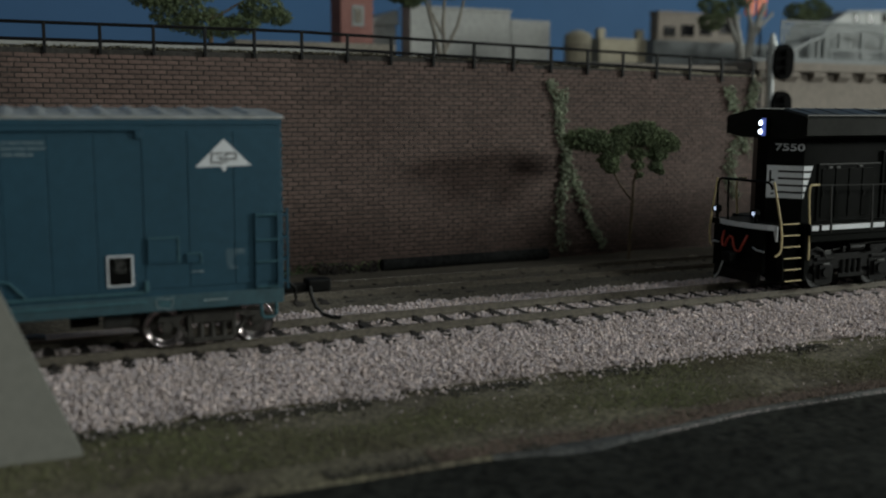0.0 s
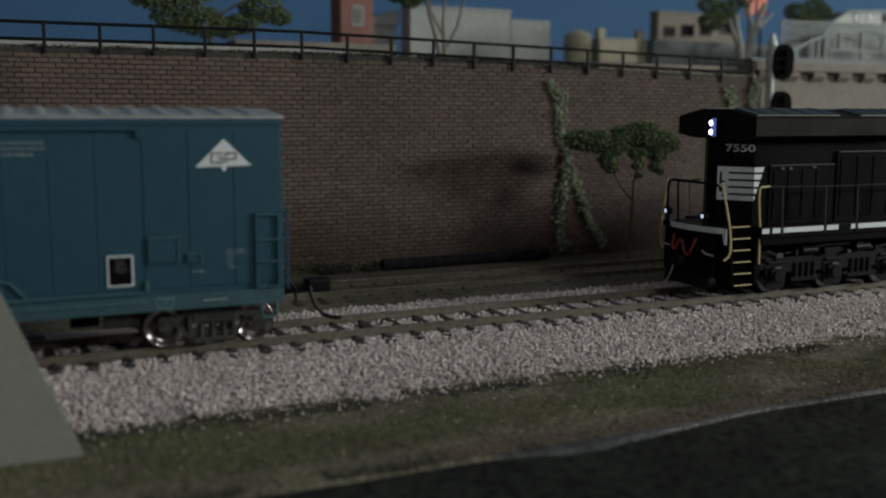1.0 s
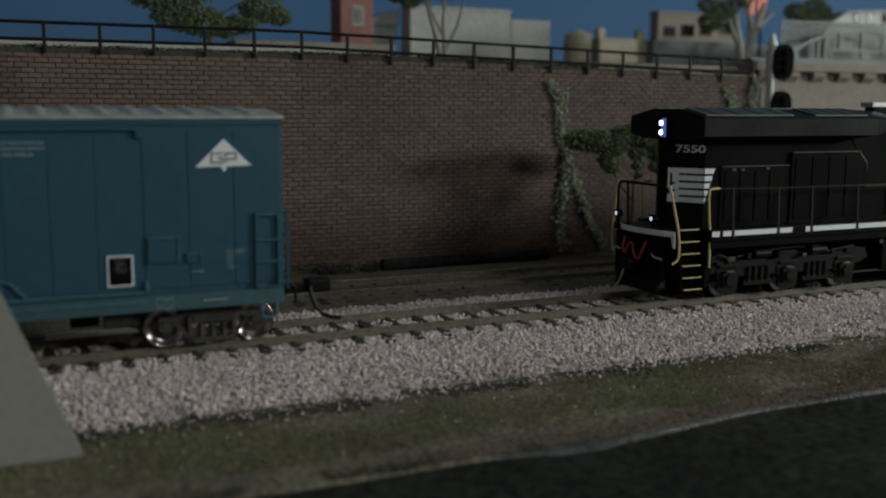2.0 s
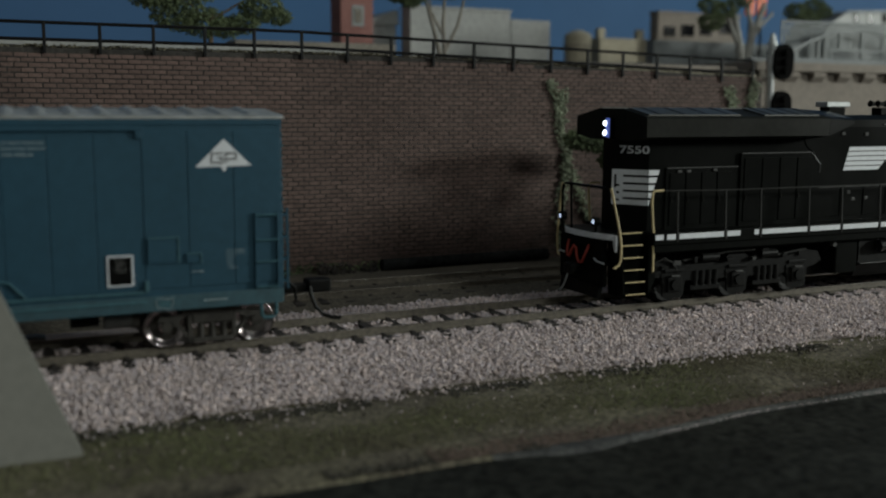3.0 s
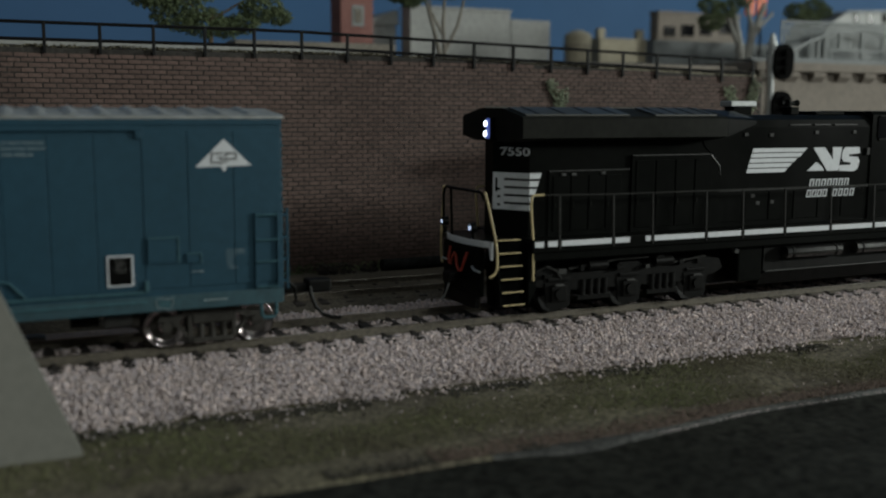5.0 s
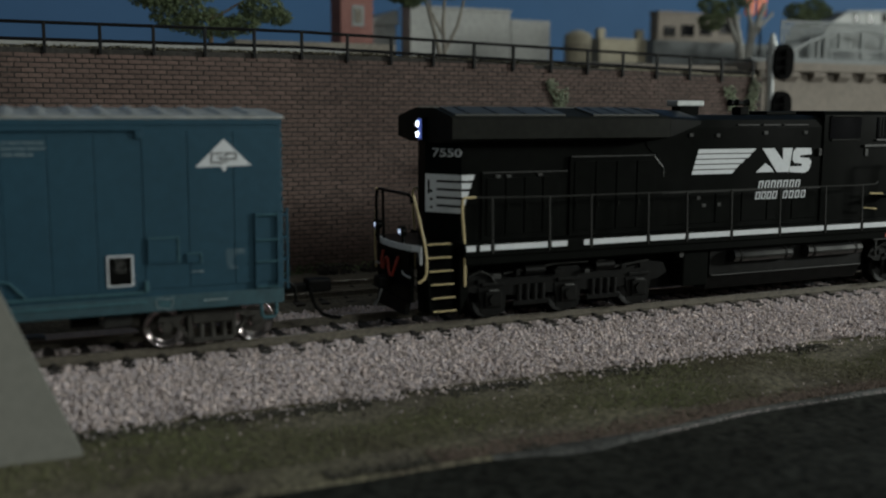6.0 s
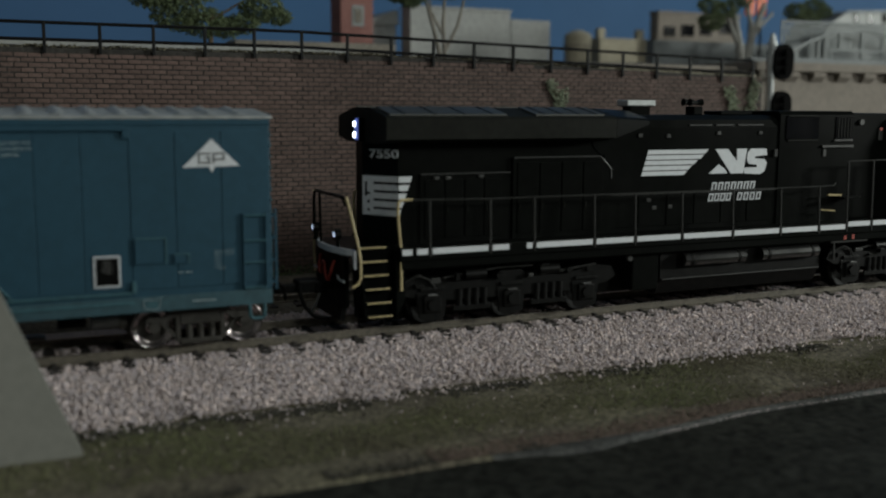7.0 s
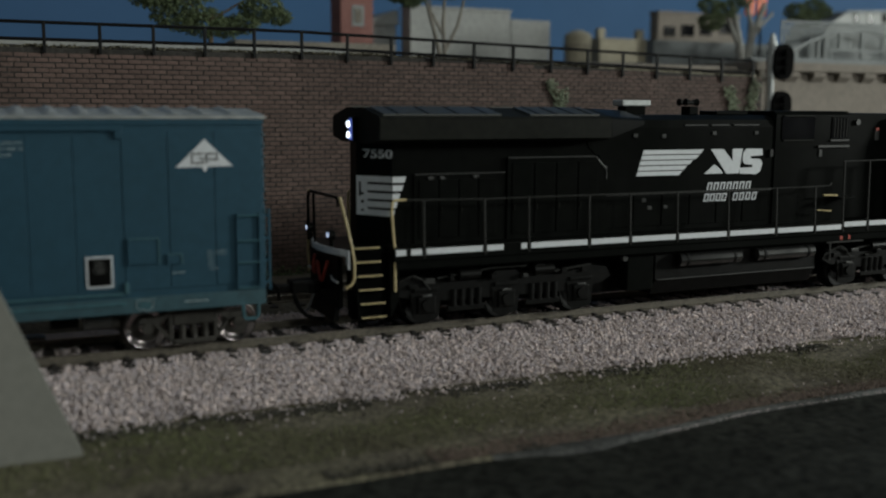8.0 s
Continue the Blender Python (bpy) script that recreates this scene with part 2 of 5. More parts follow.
# ---- the table and the ground ----
X0, X1 = -140.0, 760.0          # ends of the layout
RNG = np.random.default_rng(11)


def wall_top(x):
    """Height of the brick wall's top: level, then falling gently."""
    return 73.2 - max(0.0, x - 140.0) * 0.0275


def front_shift(x):
    """How far the layout's front edge steps back along x."""
    k = min(1.0, max(0.0, (x - 126.0) / 45.0))
    return 4.3 * k * k * (3 - 2 * k)


def sheet(name, rows, material, nx=90, bumps=0.5, scale=0.06, label="", category="", x0=X0, x1=X1):
    """Ground drawn out along x from (y, z) rows, with uneven relief."""
    bm = bmesh.new()
    grid = []
    for i in range(nx + 1):
        x = x0 + (x1 - x0) * i / nx
        line = []
        for y, z in rows:
            h = bumps * noise.noise((x * scale, y * scale, 1.7)) + 0.4 * bumps * noise.noise((x * scale * 4, y * scale * 4, 5.1))
            line.append(bm.verts.new((x, y + front_shift(x) * min(1.0, max(0.0, (-46.0 - y) / 24.0)), (z(x) if callable(z) else z) + h)))
        grid.append(line)
    for a, b in zip(grid, grid[1:]):
        for k in range(len(rows) - 1):
            bm.faces.new((a[k], b[k], b[k + 1], a[k + 1]))
    bmesh.ops.recalc_face_normals(bm, faces=bm.faces)
    ob = part(name, bm, material, smooth=True)
    return tagged(ob, label, category, kind="structure")


def build_ground():
    rows = [(-72.6, -16.2), (-71.6, -14.9)] + [(-70.5 + i * 3.1, -14.2 + i * 0.15) for i in range(15)] + [(-24, -11.7), (-15, -9.2), (0, -7), (15, -6), (24, -4.6)] + [(28 + i * 6, -3.6) for i in range(16)]
    sheet("ground", rows, M_VERGE, nx=220, label="olive and brown turf-covered ground beside the track", category="ground")
    bed = [(-27.6, -14.2), (-26.6, -11.4), (-24.5, -9.4), (-19, -5.4), (-14.5, -2.7), (-11.5, -2.2), (-9.5, -2.9), (0, -3.1), (9.5, -2.9), (13, -2.4), (19, -2.9), (31, -3.2), (35, -4.6)]
    sheet("ballast_bed", bed, M_BED, nx=160, bumps=0.35, label="fine grey stone bed under the near track", category="ballast")
    bed = [(29, -5.0), (35, -2.8), (38.5, -1.9), (66, -1.9), (72, -2.8), (99, -3.2)]
    sheet("dirt_bed", bed, M_DIRT, nx=120, bumps=0.6, label="dark dirty track bed below the brick wall", category="soil")


def build_stones():
    """Loose stone of the near track: a broad shoulder, the strip behind and the cribs."""
    n = 36000
    x = RNG.uniform(-30, 400, n)
    y = -31.5 + 20.8 * RNG.uniform(0, 1, n)
    wob = np.array([1.6 * noise.noise((v * 0.05, 0.3, 0.0)) + 1.3 * noise.noise((v * 0.25, 3.3, 0.0)) for v in x])
    keep = y > -29.0 + wob + RNG.normal(0, 0.75, n)
    off_tie = np.abs((x - X0 - 3.3 + 3.95) % 7.9 - 3.95)
    keep &= ~((y > -13.4 + 0.5 * RNG.normal(0, 1, n)) & (off_tie < 1.7))
    x, y = x[keep], y[keep]
    z = np.interp(y, [-31, -29.5, -25, -19, -14.5, -11.5, -9.5], [-12.2, -11.4, -8.7, -5.1, -2.5, -2.1, -2.7]) + RNG.uniform(-0.2, 0.3, len(x))
    s = RNG.uniform(0.26, 0.56, len(x))
    ob = lumps("ballast_shoulder", np.stack([x, y, z], 1), s, M_BALLAST, rng=RNG)
    tagged(ob, "pinkish grey crushed stone sloping from the near track", "ballast", kind="stuff")
    n = 11500
    x, y = RNG.uniform(-30, 400, n), RNG.uniform(10.3, 34.0, n)
    keep = (x > 40 + 0.6 * (y - 20)) & (y < 29.0 + 2.5 * np.array([noise.noise((v * 0.07, 8.3, 0.0)) for v in x]) + RNG.normal(0, 0.9, n))
    x, y = x[keep], y[keep]
    z = np.interp(y, [9.5, 13, 19, 31, 34], [-2.8, -2.2, -2.6, -2.8, -2.9]) + RNG.uniform(-0.1, 0.5, len(x))
    ob = lumps("ballast_strip", np.stack([x, y, z], 1), RNG.uniform(0.3, 0.6, len(x)), M_BALLAST, rng=RNG)
    tagged(ob, "pinkish grey crushed stone between the two tracks", "ballast", kind="stuff")
    n = 9500
    x, y = RNG.uniform(-30, 330, n), RNG.uniform(-7.4, 7.4, n)
    keep = (np.abs((x - X0 - 3.3 + 3.95) % 7.9 - 3.95) > 1.15) & (np.array([noise.noise((a * 0.06, b * 0.1, 4.0)) for a, b in zip(x, y)]) > -0.5)
    x, y = x[keep], y[keep]
    ob = lumps("ballast_crib", np.stack([x, y, -2.6 + RNG.uniform(0, 0.6, len(x))], 1), RNG.uniform(0.28, 0.55, len(x)), M_BALLAST, rng=RNG)
    tagged(ob, "crushed stone between the ties of the near track", "ballast", kind="stuff")
    n = 420
    x, y = RNG.uniform(-5, 300, n), -29.5 - np.abs(RNG.normal(0, 2.4, n))
    ob = lumps("stray_stone", np.stack([x, y, np.full(n, -11.9)], 1), RNG.uniform(0.2, 0.5, n), M_BALLAST, rng=RNG)
    tagged(ob, "stray pale stones scattered on the turf", "ballast", kind="stuff")


def build_turf():
    n = 62000
    x, y = RNG.uniform(-15, 330, n), RNG.uniform(-70, -27.5, n)
    cover = np.array([1.3 * noise.noise((a * 0.035, b * 0.07, 9.0)) + 0.5 * noise.noise((a * 0.15, b * 0.2, 2.0)) for a, b in zip(x, y)])
    keep = cover + 0.75 * np.exp(-((y + 50) / 11.0) ** 2) - 0.9 * (y < -61) > RNG.uniform(-0.05, 0.85, n)
    x, y = x[keep], y[keep]
    z = -14.2 + (y + 70.5) / 3.1 * 0.15 + 0.15
    ob = lumps("turf", np.stack([x, y, z + RNG.uniform(-0.1, 0.35, len(x))], 1), RNG.uniform(0.09, 0.27, len(x)), M_GRASS, squash=(1, 1, 1.25), rng=RNG)
    tagged(ob, "short olive green turf crumbs over brown soil", "grass", kind="stuff")
    n = 300
    x, y = RNG.uniform(0, 300, n), RNG.uniform(-62, -29, n)
    ob = lumps("grit", np.stack([x, y, -14.2 + (y + 70.5) / 3.1 * 0.15 + 0.35], 1), RNG.uniform(0.10, 0.30, n), M_BALLAST, rng=RNG)
    tagged(ob, "pale grit specks scattered over the turf", "grit", kind="stuff")
    # bare earth: black below the stones and at the front edge, red-brown behind the worn lip
    n = 9000
    x = RNG.uniform(-10, 330, n)
    y = np.where(RNG.uniform(0, 1, n) < 0.6, -30.0 - np.abs(RNG.normal(0, 2.6, n)), -71.0 + np.abs(RNG.normal(0, 1.8, n)))
    patch = np.array([noise.noise((v * 0.04, 0.5 if w > -50 else 7.5, 2.0)) for v, w in zip(x, y)])
    keep = (patch > np.where(x < 80, -0.15, 0.2)) & ((y > -50) | (x < 112))
    x, y = x[keep], y[keep]
    ob = lumps("loam", np.stack([x, y, -14.2 + (y + 70.5) / 3.1 * 0.15 + 0.2 + RNG.uniform(0, 0.3, len(x))], 1), RNG.uniform(0.16, 0.42, len(x)), M_LOAM, squash=(1.3, 1.3, 0.8), rng=RNG)
    tagged(ob, "dark crumbly loam along the edges of the turf", "soil", kind="stuff")
    n = 7000
    x, y = RNG.uniform(80, 330, n), -70.3 + np.abs(RNG.normal(0, 3.4, n))
    keep = np.array([noise.noise((v * 0.035, 3.5, 2.0)) for v in x]) > -0.25
    x, y = x[keep], y[keep]
    y = y + np.array([front_shift(v) for v in x])
    ob = lumps("clay", np.stack([x, y, -14.2 + (np.minimum(y, -66) + 70.5) / 3.1 * 0.15 + 0.15 + RNG.uniform(0, 0.2, len(x))], 1), RNG.uniform(0.12, 0.34, len(x)), M_CLAY, squash=(1.4, 1.4, 0.7), rng=RNG)
    tagged(ob, "bare red-brown soil behind the worn front edge", "soil", kind="stuff")


def build_front():
    """The black front board with its worn lip."""
    ob = thing("fascia", "matt black wooden board along the layout's front edge", "board", kind="structure")
    part("board", prism([(X0, -235), (X1, -235), (X1, -66.9), (171, -66.9), (150, -69.0), (128, -71.2), (X0, -71.3)], -34, -14.75, "z"), M_BLACK, ob)
    bm = bmesh.new()
    lo = []
    for i in range(141):
        x = 92.0 + (X1 - 92.0) * i / 140
        a = 1.1 * noise.noise((x * 0.045, 1.0, 0.0)) + 0.5 * noise.noise((x * 0.21, 2.0, 0.0))
        wide = 0.9 + 3.4 * math.exp(-(((x - 112.0) / 13.0) ** 2)) + 0.7 * noise.noise((x * 0.06, 6.0, 0.0))
        wide *= min(1.0, (x - 91.0) / 14.0)
        f = front_shift(x)
        lo.append([bm.verts.new((x, f - 69.9 + 0.4 * a, -14.25)), bm.verts.new((x, f - 70.4 + 0.5 * a, -13.95)), bm.verts.new((x, f - 71.2 + 0.4 * a - 0.6 * wide, -14.45)), bm.verts.new((x, f - 71.5 + 0.4 * a - wide, -14.85))])
    for a, b in zip(lo, lo[1:]):
        for k in range(3):
            bm.faces.new((a[k], a[k + 1], b[k + 1], b[k]))
    bmesh.ops.recalc_face_normals(bm, faces=bm.faces)
    part("worn_lip", bm, M_WORN, ob, "scuffed pale grey edge", smooth=True)
    n = 420
    x = RNG.uniform(130, 330, n)
    at = np.stack([x, np.array([front_shift(v) for v in x]) - 71.9 + RNG.normal(0, 0.25, n), np.full(n, -14.5)], 1)
    chip = lumps("paint_chip", at, RNG.uniform(0.10, 0.30, n), M_BALLAST, ob, rng=RNG)
    chip["kind"] = "stuff"


def build_pier():
    ob = thing("pale_pier", "smooth pale grey card pier with a slanted edge on the turf", "pier", 0, 0, -12.6)
    part("face", prism([(-63.6, 0), (15.8, 0), (-9.4, 62), (-38.6, 62)], -42.4, -41.2, "y"), M_BOARD, ob)
    part("back", prism([(-63.6, 0), (15.8, 0), (-9.4, 62), (-38.6, 62)], -39.8, -38.8, "y"), M_BOARD, ob)
    part("edge", prism([(15.82, 0), (16.3, 0), (16.2, 0.8), (-8.9, 62), (-9.38, 62)], -42.3, -38.9, "y"), M_BOARD, ob, "slanted rim of the pier")


# ---- tracks ----
def build_track(name, yc, label, paint):
    ob = thing(name, label, "track", 0, yc, 0)
    web = [(-1.1, -2.1), (1.1, -2.1), (1.1, -1.85), (0.28, -1.6), (0.28, -0.62), (0.42, -0.5), (0.42, -0.06), (-0.42, -0.06), (-0.42, -0.5), (-0.28, -0.62), (-0.28, -1.6), (-1.1, -1.85)]
    cap = [(-0.40, -0.06), (0.40, -0.06), (0.36, 0.0), (-0.36, 0.0)]
    for side in (-8.67, 8.67):
        r = part("rail", prism([(side + a, b) for a, b in web], X0, X1), paint, ob)
        part("rail_head", prism([(side + a, b) for a, b in cap], X0, X1), M_HEAD, r, "worn steel running surface")
    tie = part("tie", box(-1.35, 1.35, -15, 15, -3.6, -2.02, 0.12), M_TIE, ob)
    spike = part("spike", box(-0.6, 0.6, -1.95, 1.95, -2.05, -1.5, 0.2), M_TIE, tie)
    spike.location = (0, -8.67 * MM, 0)
    first = X0 + 3.3
    count = int((430 - first) / 7.9)
    for i in range(count):
        turn = Euler((0, 0, radians(RNG.normal(0, 0.5)))).to_matrix().to_4x4()
        if i == 0:
            t = tie
            t.matrix_basis = Matrix.Translation((first * MM, 0, 0))
        else:
            t = again(tie, first + 7.9 * i, 0, RNG.uniform(-0.15, 0.05), turn)
            s = again(spike, 0, -8.67, 0, parent=t)
        s = again(spike, 0, 8.67, 0, parent=t)


# ---- the brick wall ----
WALL_Y = 98.0
WALL_END = 309.0


def build_wall():
    ob = tagged(new("wall_north"), "tall dark brown brick retaining wall with recessed joints", "wall", kind="structure")
    top = [(x, wall_top(x)) for x in (X0, 140, 200, 260, WALL_END)]
    part("core", prism([(X0, -6), (WALL_END, -6)] + top[::-1], WALL_Y + 0.22, WALL_Y + 14, "y"), M_MORTAR, ob, "dark mortar core")
    return ob


def build_bricks(wall):
    """Courses 1.57 high, bricks 4.0 long; 300 of them singly, the rest joined."""
    base = box(-1.83, 1.83, 0, 0.6, 0.0, 1.22)
    for v in base.verts:
        if v.co.y < 0.3:
            v.co.x *= 0.985
            v.co.z = 0.61 + (v.co.z - 0.61) * 0.93
    brick = part("brick", base, M_BRICK, wall)
    rest, faces = [], []
    shape = np.array([v.co for v in brick.data.vertices]) / MM
    cells = [tuple(p.vertices) for p in brick.data.polygons]
    singles, first = 0, True
    for row in range(50):
        z = -5.0 + 1.57 * row
        x = X0 + 2.5 + (row % 2) * 2.0
        while x < WALL_END - 2:
            if z + 1.3 < wall_top(x):
                dy = RNG.uniform(-0.08, 0.08)
                spot = (x + RNG.uniform(-0.12, 0.12), WALL_Y + dy, z + RNG.uniform(-0.05, 0.05))
                if 14 < x < 102 and 52 < z and singles < 300:
                    singles += 1
                    if first:
                        brick.location = [c * MM for c in spot]
                        first = False
                    else:
                        again(brick, *spot)
                else:
                    faces += [tuple(k + len(rest) for k in c) for c in cells]
                    rest += [(a + spot[0], b + spot[1], c + spot[2]) for a, b, c in shape]
            x += 4.0
    me = bpy.data.meshes.new("brickwork")
    me.from_pydata((np.array(rest) * MM).tolist(), [], faces)
    me.materials.append(M_BRICK)
    ob = new("brickwork", me)
    ob.parent = wall
    ob["kind"] = "stuff"


def build_railing():
    ob = thing("railing", "black two-rail metal railing along the wall's top", "railing")
    xs = [-127.5 + 16.55 * i for i in range(27)]

    def height(x):
        return 80.9 - max(0.0, x - 100.0) * 0.0268

    for lift in (0.0, -5.2):
        part("rail", tube([(x, WALL_Y - 0.6, height(x) + lift) for x in xs], 0.55, 6), M_FENCE, ob)
    for i, x in enumerate(xs):
        low = height(x) - (14.5 if i == 8 else 9.4)
        part("post", box(x - 0.5, x + 0.5, WALL_Y - 1.2, WALL_Y - 0.2, low, height(x) + 0.3, 0.1), M_FENCE, ob)


# ---- planting ----
def crown(name, blobs, material, parent, size=(0.35, 0.8), rng=None, label=""):
    """Foam leaves: uneven crumbs gathered round centres (x, y, z, radius, count)."""
    rng = rng or np.random.default_rng(7)
    pts = []
    for x, y, z, r, n in blobs:
        d = rng.normal(size=(n, 3))
        d /= np.linalg.norm(d, axis=1)[:, None]
        d *= (r * rng.uniform(0.25, 1.0, (n, 1)) ** 0.5) * np.array([1.15, 0.8, 0.72])
        pts.append(d + np.array([x, y, z]))
    pts = np.concatenate(pts)
    ob = lumps(name, pts, rng.uniform(*size, len(pts)), material, parent, rough=0.5, rng=rng)
    if label:
        ob["label"] = label
    return ob


def build_tree(name, label, x, y, z, stems, blobs, bark, leaf, size=(0.26, 0.60), seed=1):
    """Stems are (points, thickness at the foot, at the tip); all relative to the tree's foot."""
    ob = thing(name, label, "tree", x, y, z, group="trees above the wall" if name == "upper_tree" else "")
    for pts, r0, r1 in stems:
        bm = bmesh.new()
        for i in range(len(pts) - 1):
            a = r0 + (r1 - r0) * i / (len(pts) - 1)
            b = r0 + (r1 - r0) * (i + 1) / (len(pts) - 1)
            cyl(pts[i], pts[i + 1], a, 7, b, bm)
        part("trunk" if pts[0] == (0, 0, 0) else "limb", bm, bark, ob)
    crown("crown", [(a, b, c, r, int(n * 2.3)) for a, b, c, r, n in blobs], leaf, ob, size, np.random.default_rng(seed))
    return ob


def build_vine(label, path, thick, count, seed):
    rng = np.random.default_rng(seed)
    ob = thing("vine", label, "vine", group="vines on the wall")
    pts = np.array(path, float)
    t = rng.uniform(0, len(pts) - 1, count)
    i = np.minimum(t.astype(int), len(pts) - 2)
    p = pts[i] + (pts[i + 1] - pts[i]) * (t - i)[:, None]
    p += rng.normal(0, 1, (count, 3)) * np.array([thick, 0.35, 0.9])
    p[:, 1] = np.minimum(p[:, 1], WALL_Y - 0.25)
    part("stem", tube([(a, b + 0.2, c) for a, b, c in path], 0.3, 5), M_BARK, ob)
    lumps("leaf_foam", p, rng.uniform(0.3, 0.75, count), M_VINE, ob, rough=0.5, rng=rng)


def build_planting():
    w = WALL_Y - 0.8
    build_vine("pale green foam vine climbing the brick wall", [(203, w, 65), (207, w, 58), (208, w, 48), (211, w, 38), (212, w, 31), (209.5, w, 22), (209, w, 10), (210.5, w, 0)], 1.3, 620, 21)
    build_vine("branching pale green vine on the brick wall", [(210, w, 62), (208.5, w, 52), (211.5, w, 33), (216, w, 26), (220, w, 16), (226, w, 5), (229.5, w, -0.5)], 1.2, 520, 22)
    build_vine("faded green vine high on the wall's end", [(290, w, 64), (294, w, 57), (297, w, 45), (293, w, 30), (296, w, 18)], 1.6, 420, 23)
    build_vine("faded green vine beside the wall's corner", [(304, w, 67), (303, w, 58), (300, w, 48), (301, w, 36)], 1.5, 360, 24)
    stems = [([(0, 0, 0), (0.5, 0, 12), (1.0, 0, 22), (1.2, 0, 30)], 0.7, 0.5), ([(1.0, 0, 22), (-6, -1, 29), (-10, -1, 36)], 0.45, 0.25), ([(1.2, 0, 30), (5, 0, 38), (9, 0, 44)], 0.4, 0.2), ([(1.1, 0, 26), (1.5, -1, 38), (1, 0, 46)], 0.4, 0.2)]
    blobs = [(-23, 0, 45.5, 6, 330), (-17, 0, 45, 6.5, 420), (-10, -1, 43, 6.5, 420), (-11, -1, 37.5, 4.2, 200), (-9.5, -1, 34.5, 2.6, 80), (-3, 0, 46.5, 6.5, 420), (4, -1, 47.5, 7, 460), (11, 0, 45, 6.5, 380), (16, 0, 43.5, 5.2, 260), (2.5, 0, 40, 3.6, 180), (3.0, 0, 35.5, 2.6, 110), (3.4, 0, 32, 1.8, 50), (11.5, 0, 39.5, 4, 200), (11, 0, 35, 2.8, 110), (13, 0, 33, 1.8, 50)]
    build_tree("wall_tree", "small dark green foam tree before the brick wall", 224.4, 72, -1.5, stems, blobs, M_BARK, M_FOIL, seed=31)
    # trees on the upper level
    stems = [([(0, 0, 0), (1, 0, 14)], 1.0, 0.7), ([(1, 0, 10), (-10, 0, 20)], 0.6, 0.3), ([(1, 0, 12), (14, 0, 20)], 0.6, 0.3)]
    blobs = [(-22, 0, 20, 7.5, 300), (-13, 0, 13, 8.5, 360), (-3, 0, 11, 8.5, 380), (6, 0, 9, 6, 200), (13, 0, 11, 6, 220), (20, 0, 17, 8, 300), (27, 0, 14, 5, 140), (-6, 2, 22, 8, 260), (-14, 2, 22, 7, 200)]
    build_tree("upper_tree", "round dark green foam trees above the wall", 84, 150, 76, stems, blobs, M_BARK, M_FOIL, (0.30, 0.72), 33)
    stems = [([(0, 0, 0), (-4, 0, 14), (-9, 0, 30)], 1.1, 0.6), ([(2, 0, 0), (1, 0, 14), (2, 0, 32)], 1.0, 0.6), ([(2, 0, 3), (8, 0, 14), (13, 0, 32)], 0.9, 0.5), ([(1, 0, 10), (-5, 0, 20), (-6, 0, 32)], 0.7, 0.4)]
    blobs = [(-20, 0, 27, 6, 240), (-15, 0, 24.5, 5, 200), (-10, 0, 28, 6, 240), (-1, 0, 29, 5.5, 200), (4, 0, 27.5, 3.5, 100), (14, 0, 30, 6, 200), (20, 0, 31, 5, 120), (-3, 0, 35, 8, 200)]
    build_tree("upper_tree", "bare-stemmed foam tree with a dark green top", 190, 170, 77, stems, blobs, M_BARK2, M_FOIL, (0.30, 0.72), 34)
    stems = [([(0, 0, 0), (-2, 0, 12), (-7, 0, 30)], 2.6, 1.4), ([(3, 0, 0), (6, 0, 12), (14, 0, 31)], 2.6, 1.4), ([(0, 0, 6), (-6, 0, 16), (-11, 0, 26)], 1.4, 0.8), ([(5, 0, 8), (5, -1, 20), (2, 0, 31)], 1.7, 0.9), ([(6, 0, 12), (11, 0, 19), (20, 0, 27)], 1.4, 0.7)]
    blobs = [(-20, 0, 21, 7, 260), (-12, 0, 27, 7, 240), (-22, 0, 29, 6, 160), (-2, 0, 33, 7, 160), (36, 0, 28, 7, 240), (44, 0, 25, 7, 240), (48, 0, 31, 7, 200), (55, 0, 29, 5, 120)]
    build_tree("upper_tree", "grey-stemmed foam tree beside the picket fence", 364, 176, 78, stems, blobs, M_PALEBARK, M_FOIL, (0.30, 0.72), 35)


# ---- the upper level ----
def window_block(name, label, x0, x1, y0, y1, z0, z1, material, windows, pane):
    ob = thing(name, label, "building", 0, 0, 0)
    part("outer_wall", box(x0, x1, y0, y1, z0, z1, 0.3), material, ob)
    part("parapet", box(x0 - 0.5, x1 + 0.5, y0 - 0.5, y1 + 0.5, z1 + 0.004, z1 + 1.4, 0.2), material, ob)
    for a, b, c, d in windows:
        w = part("window", box(a, b, y0 - 0.25, y0 + 0.3, c, d, 0.1), pane, ob)
        part("sill", box(a - 0.3, b + 0.3, y0 - 0.7, y0 - 0.3, c - 0.6, c - 0.05, 0.08), material, w)
    return ob


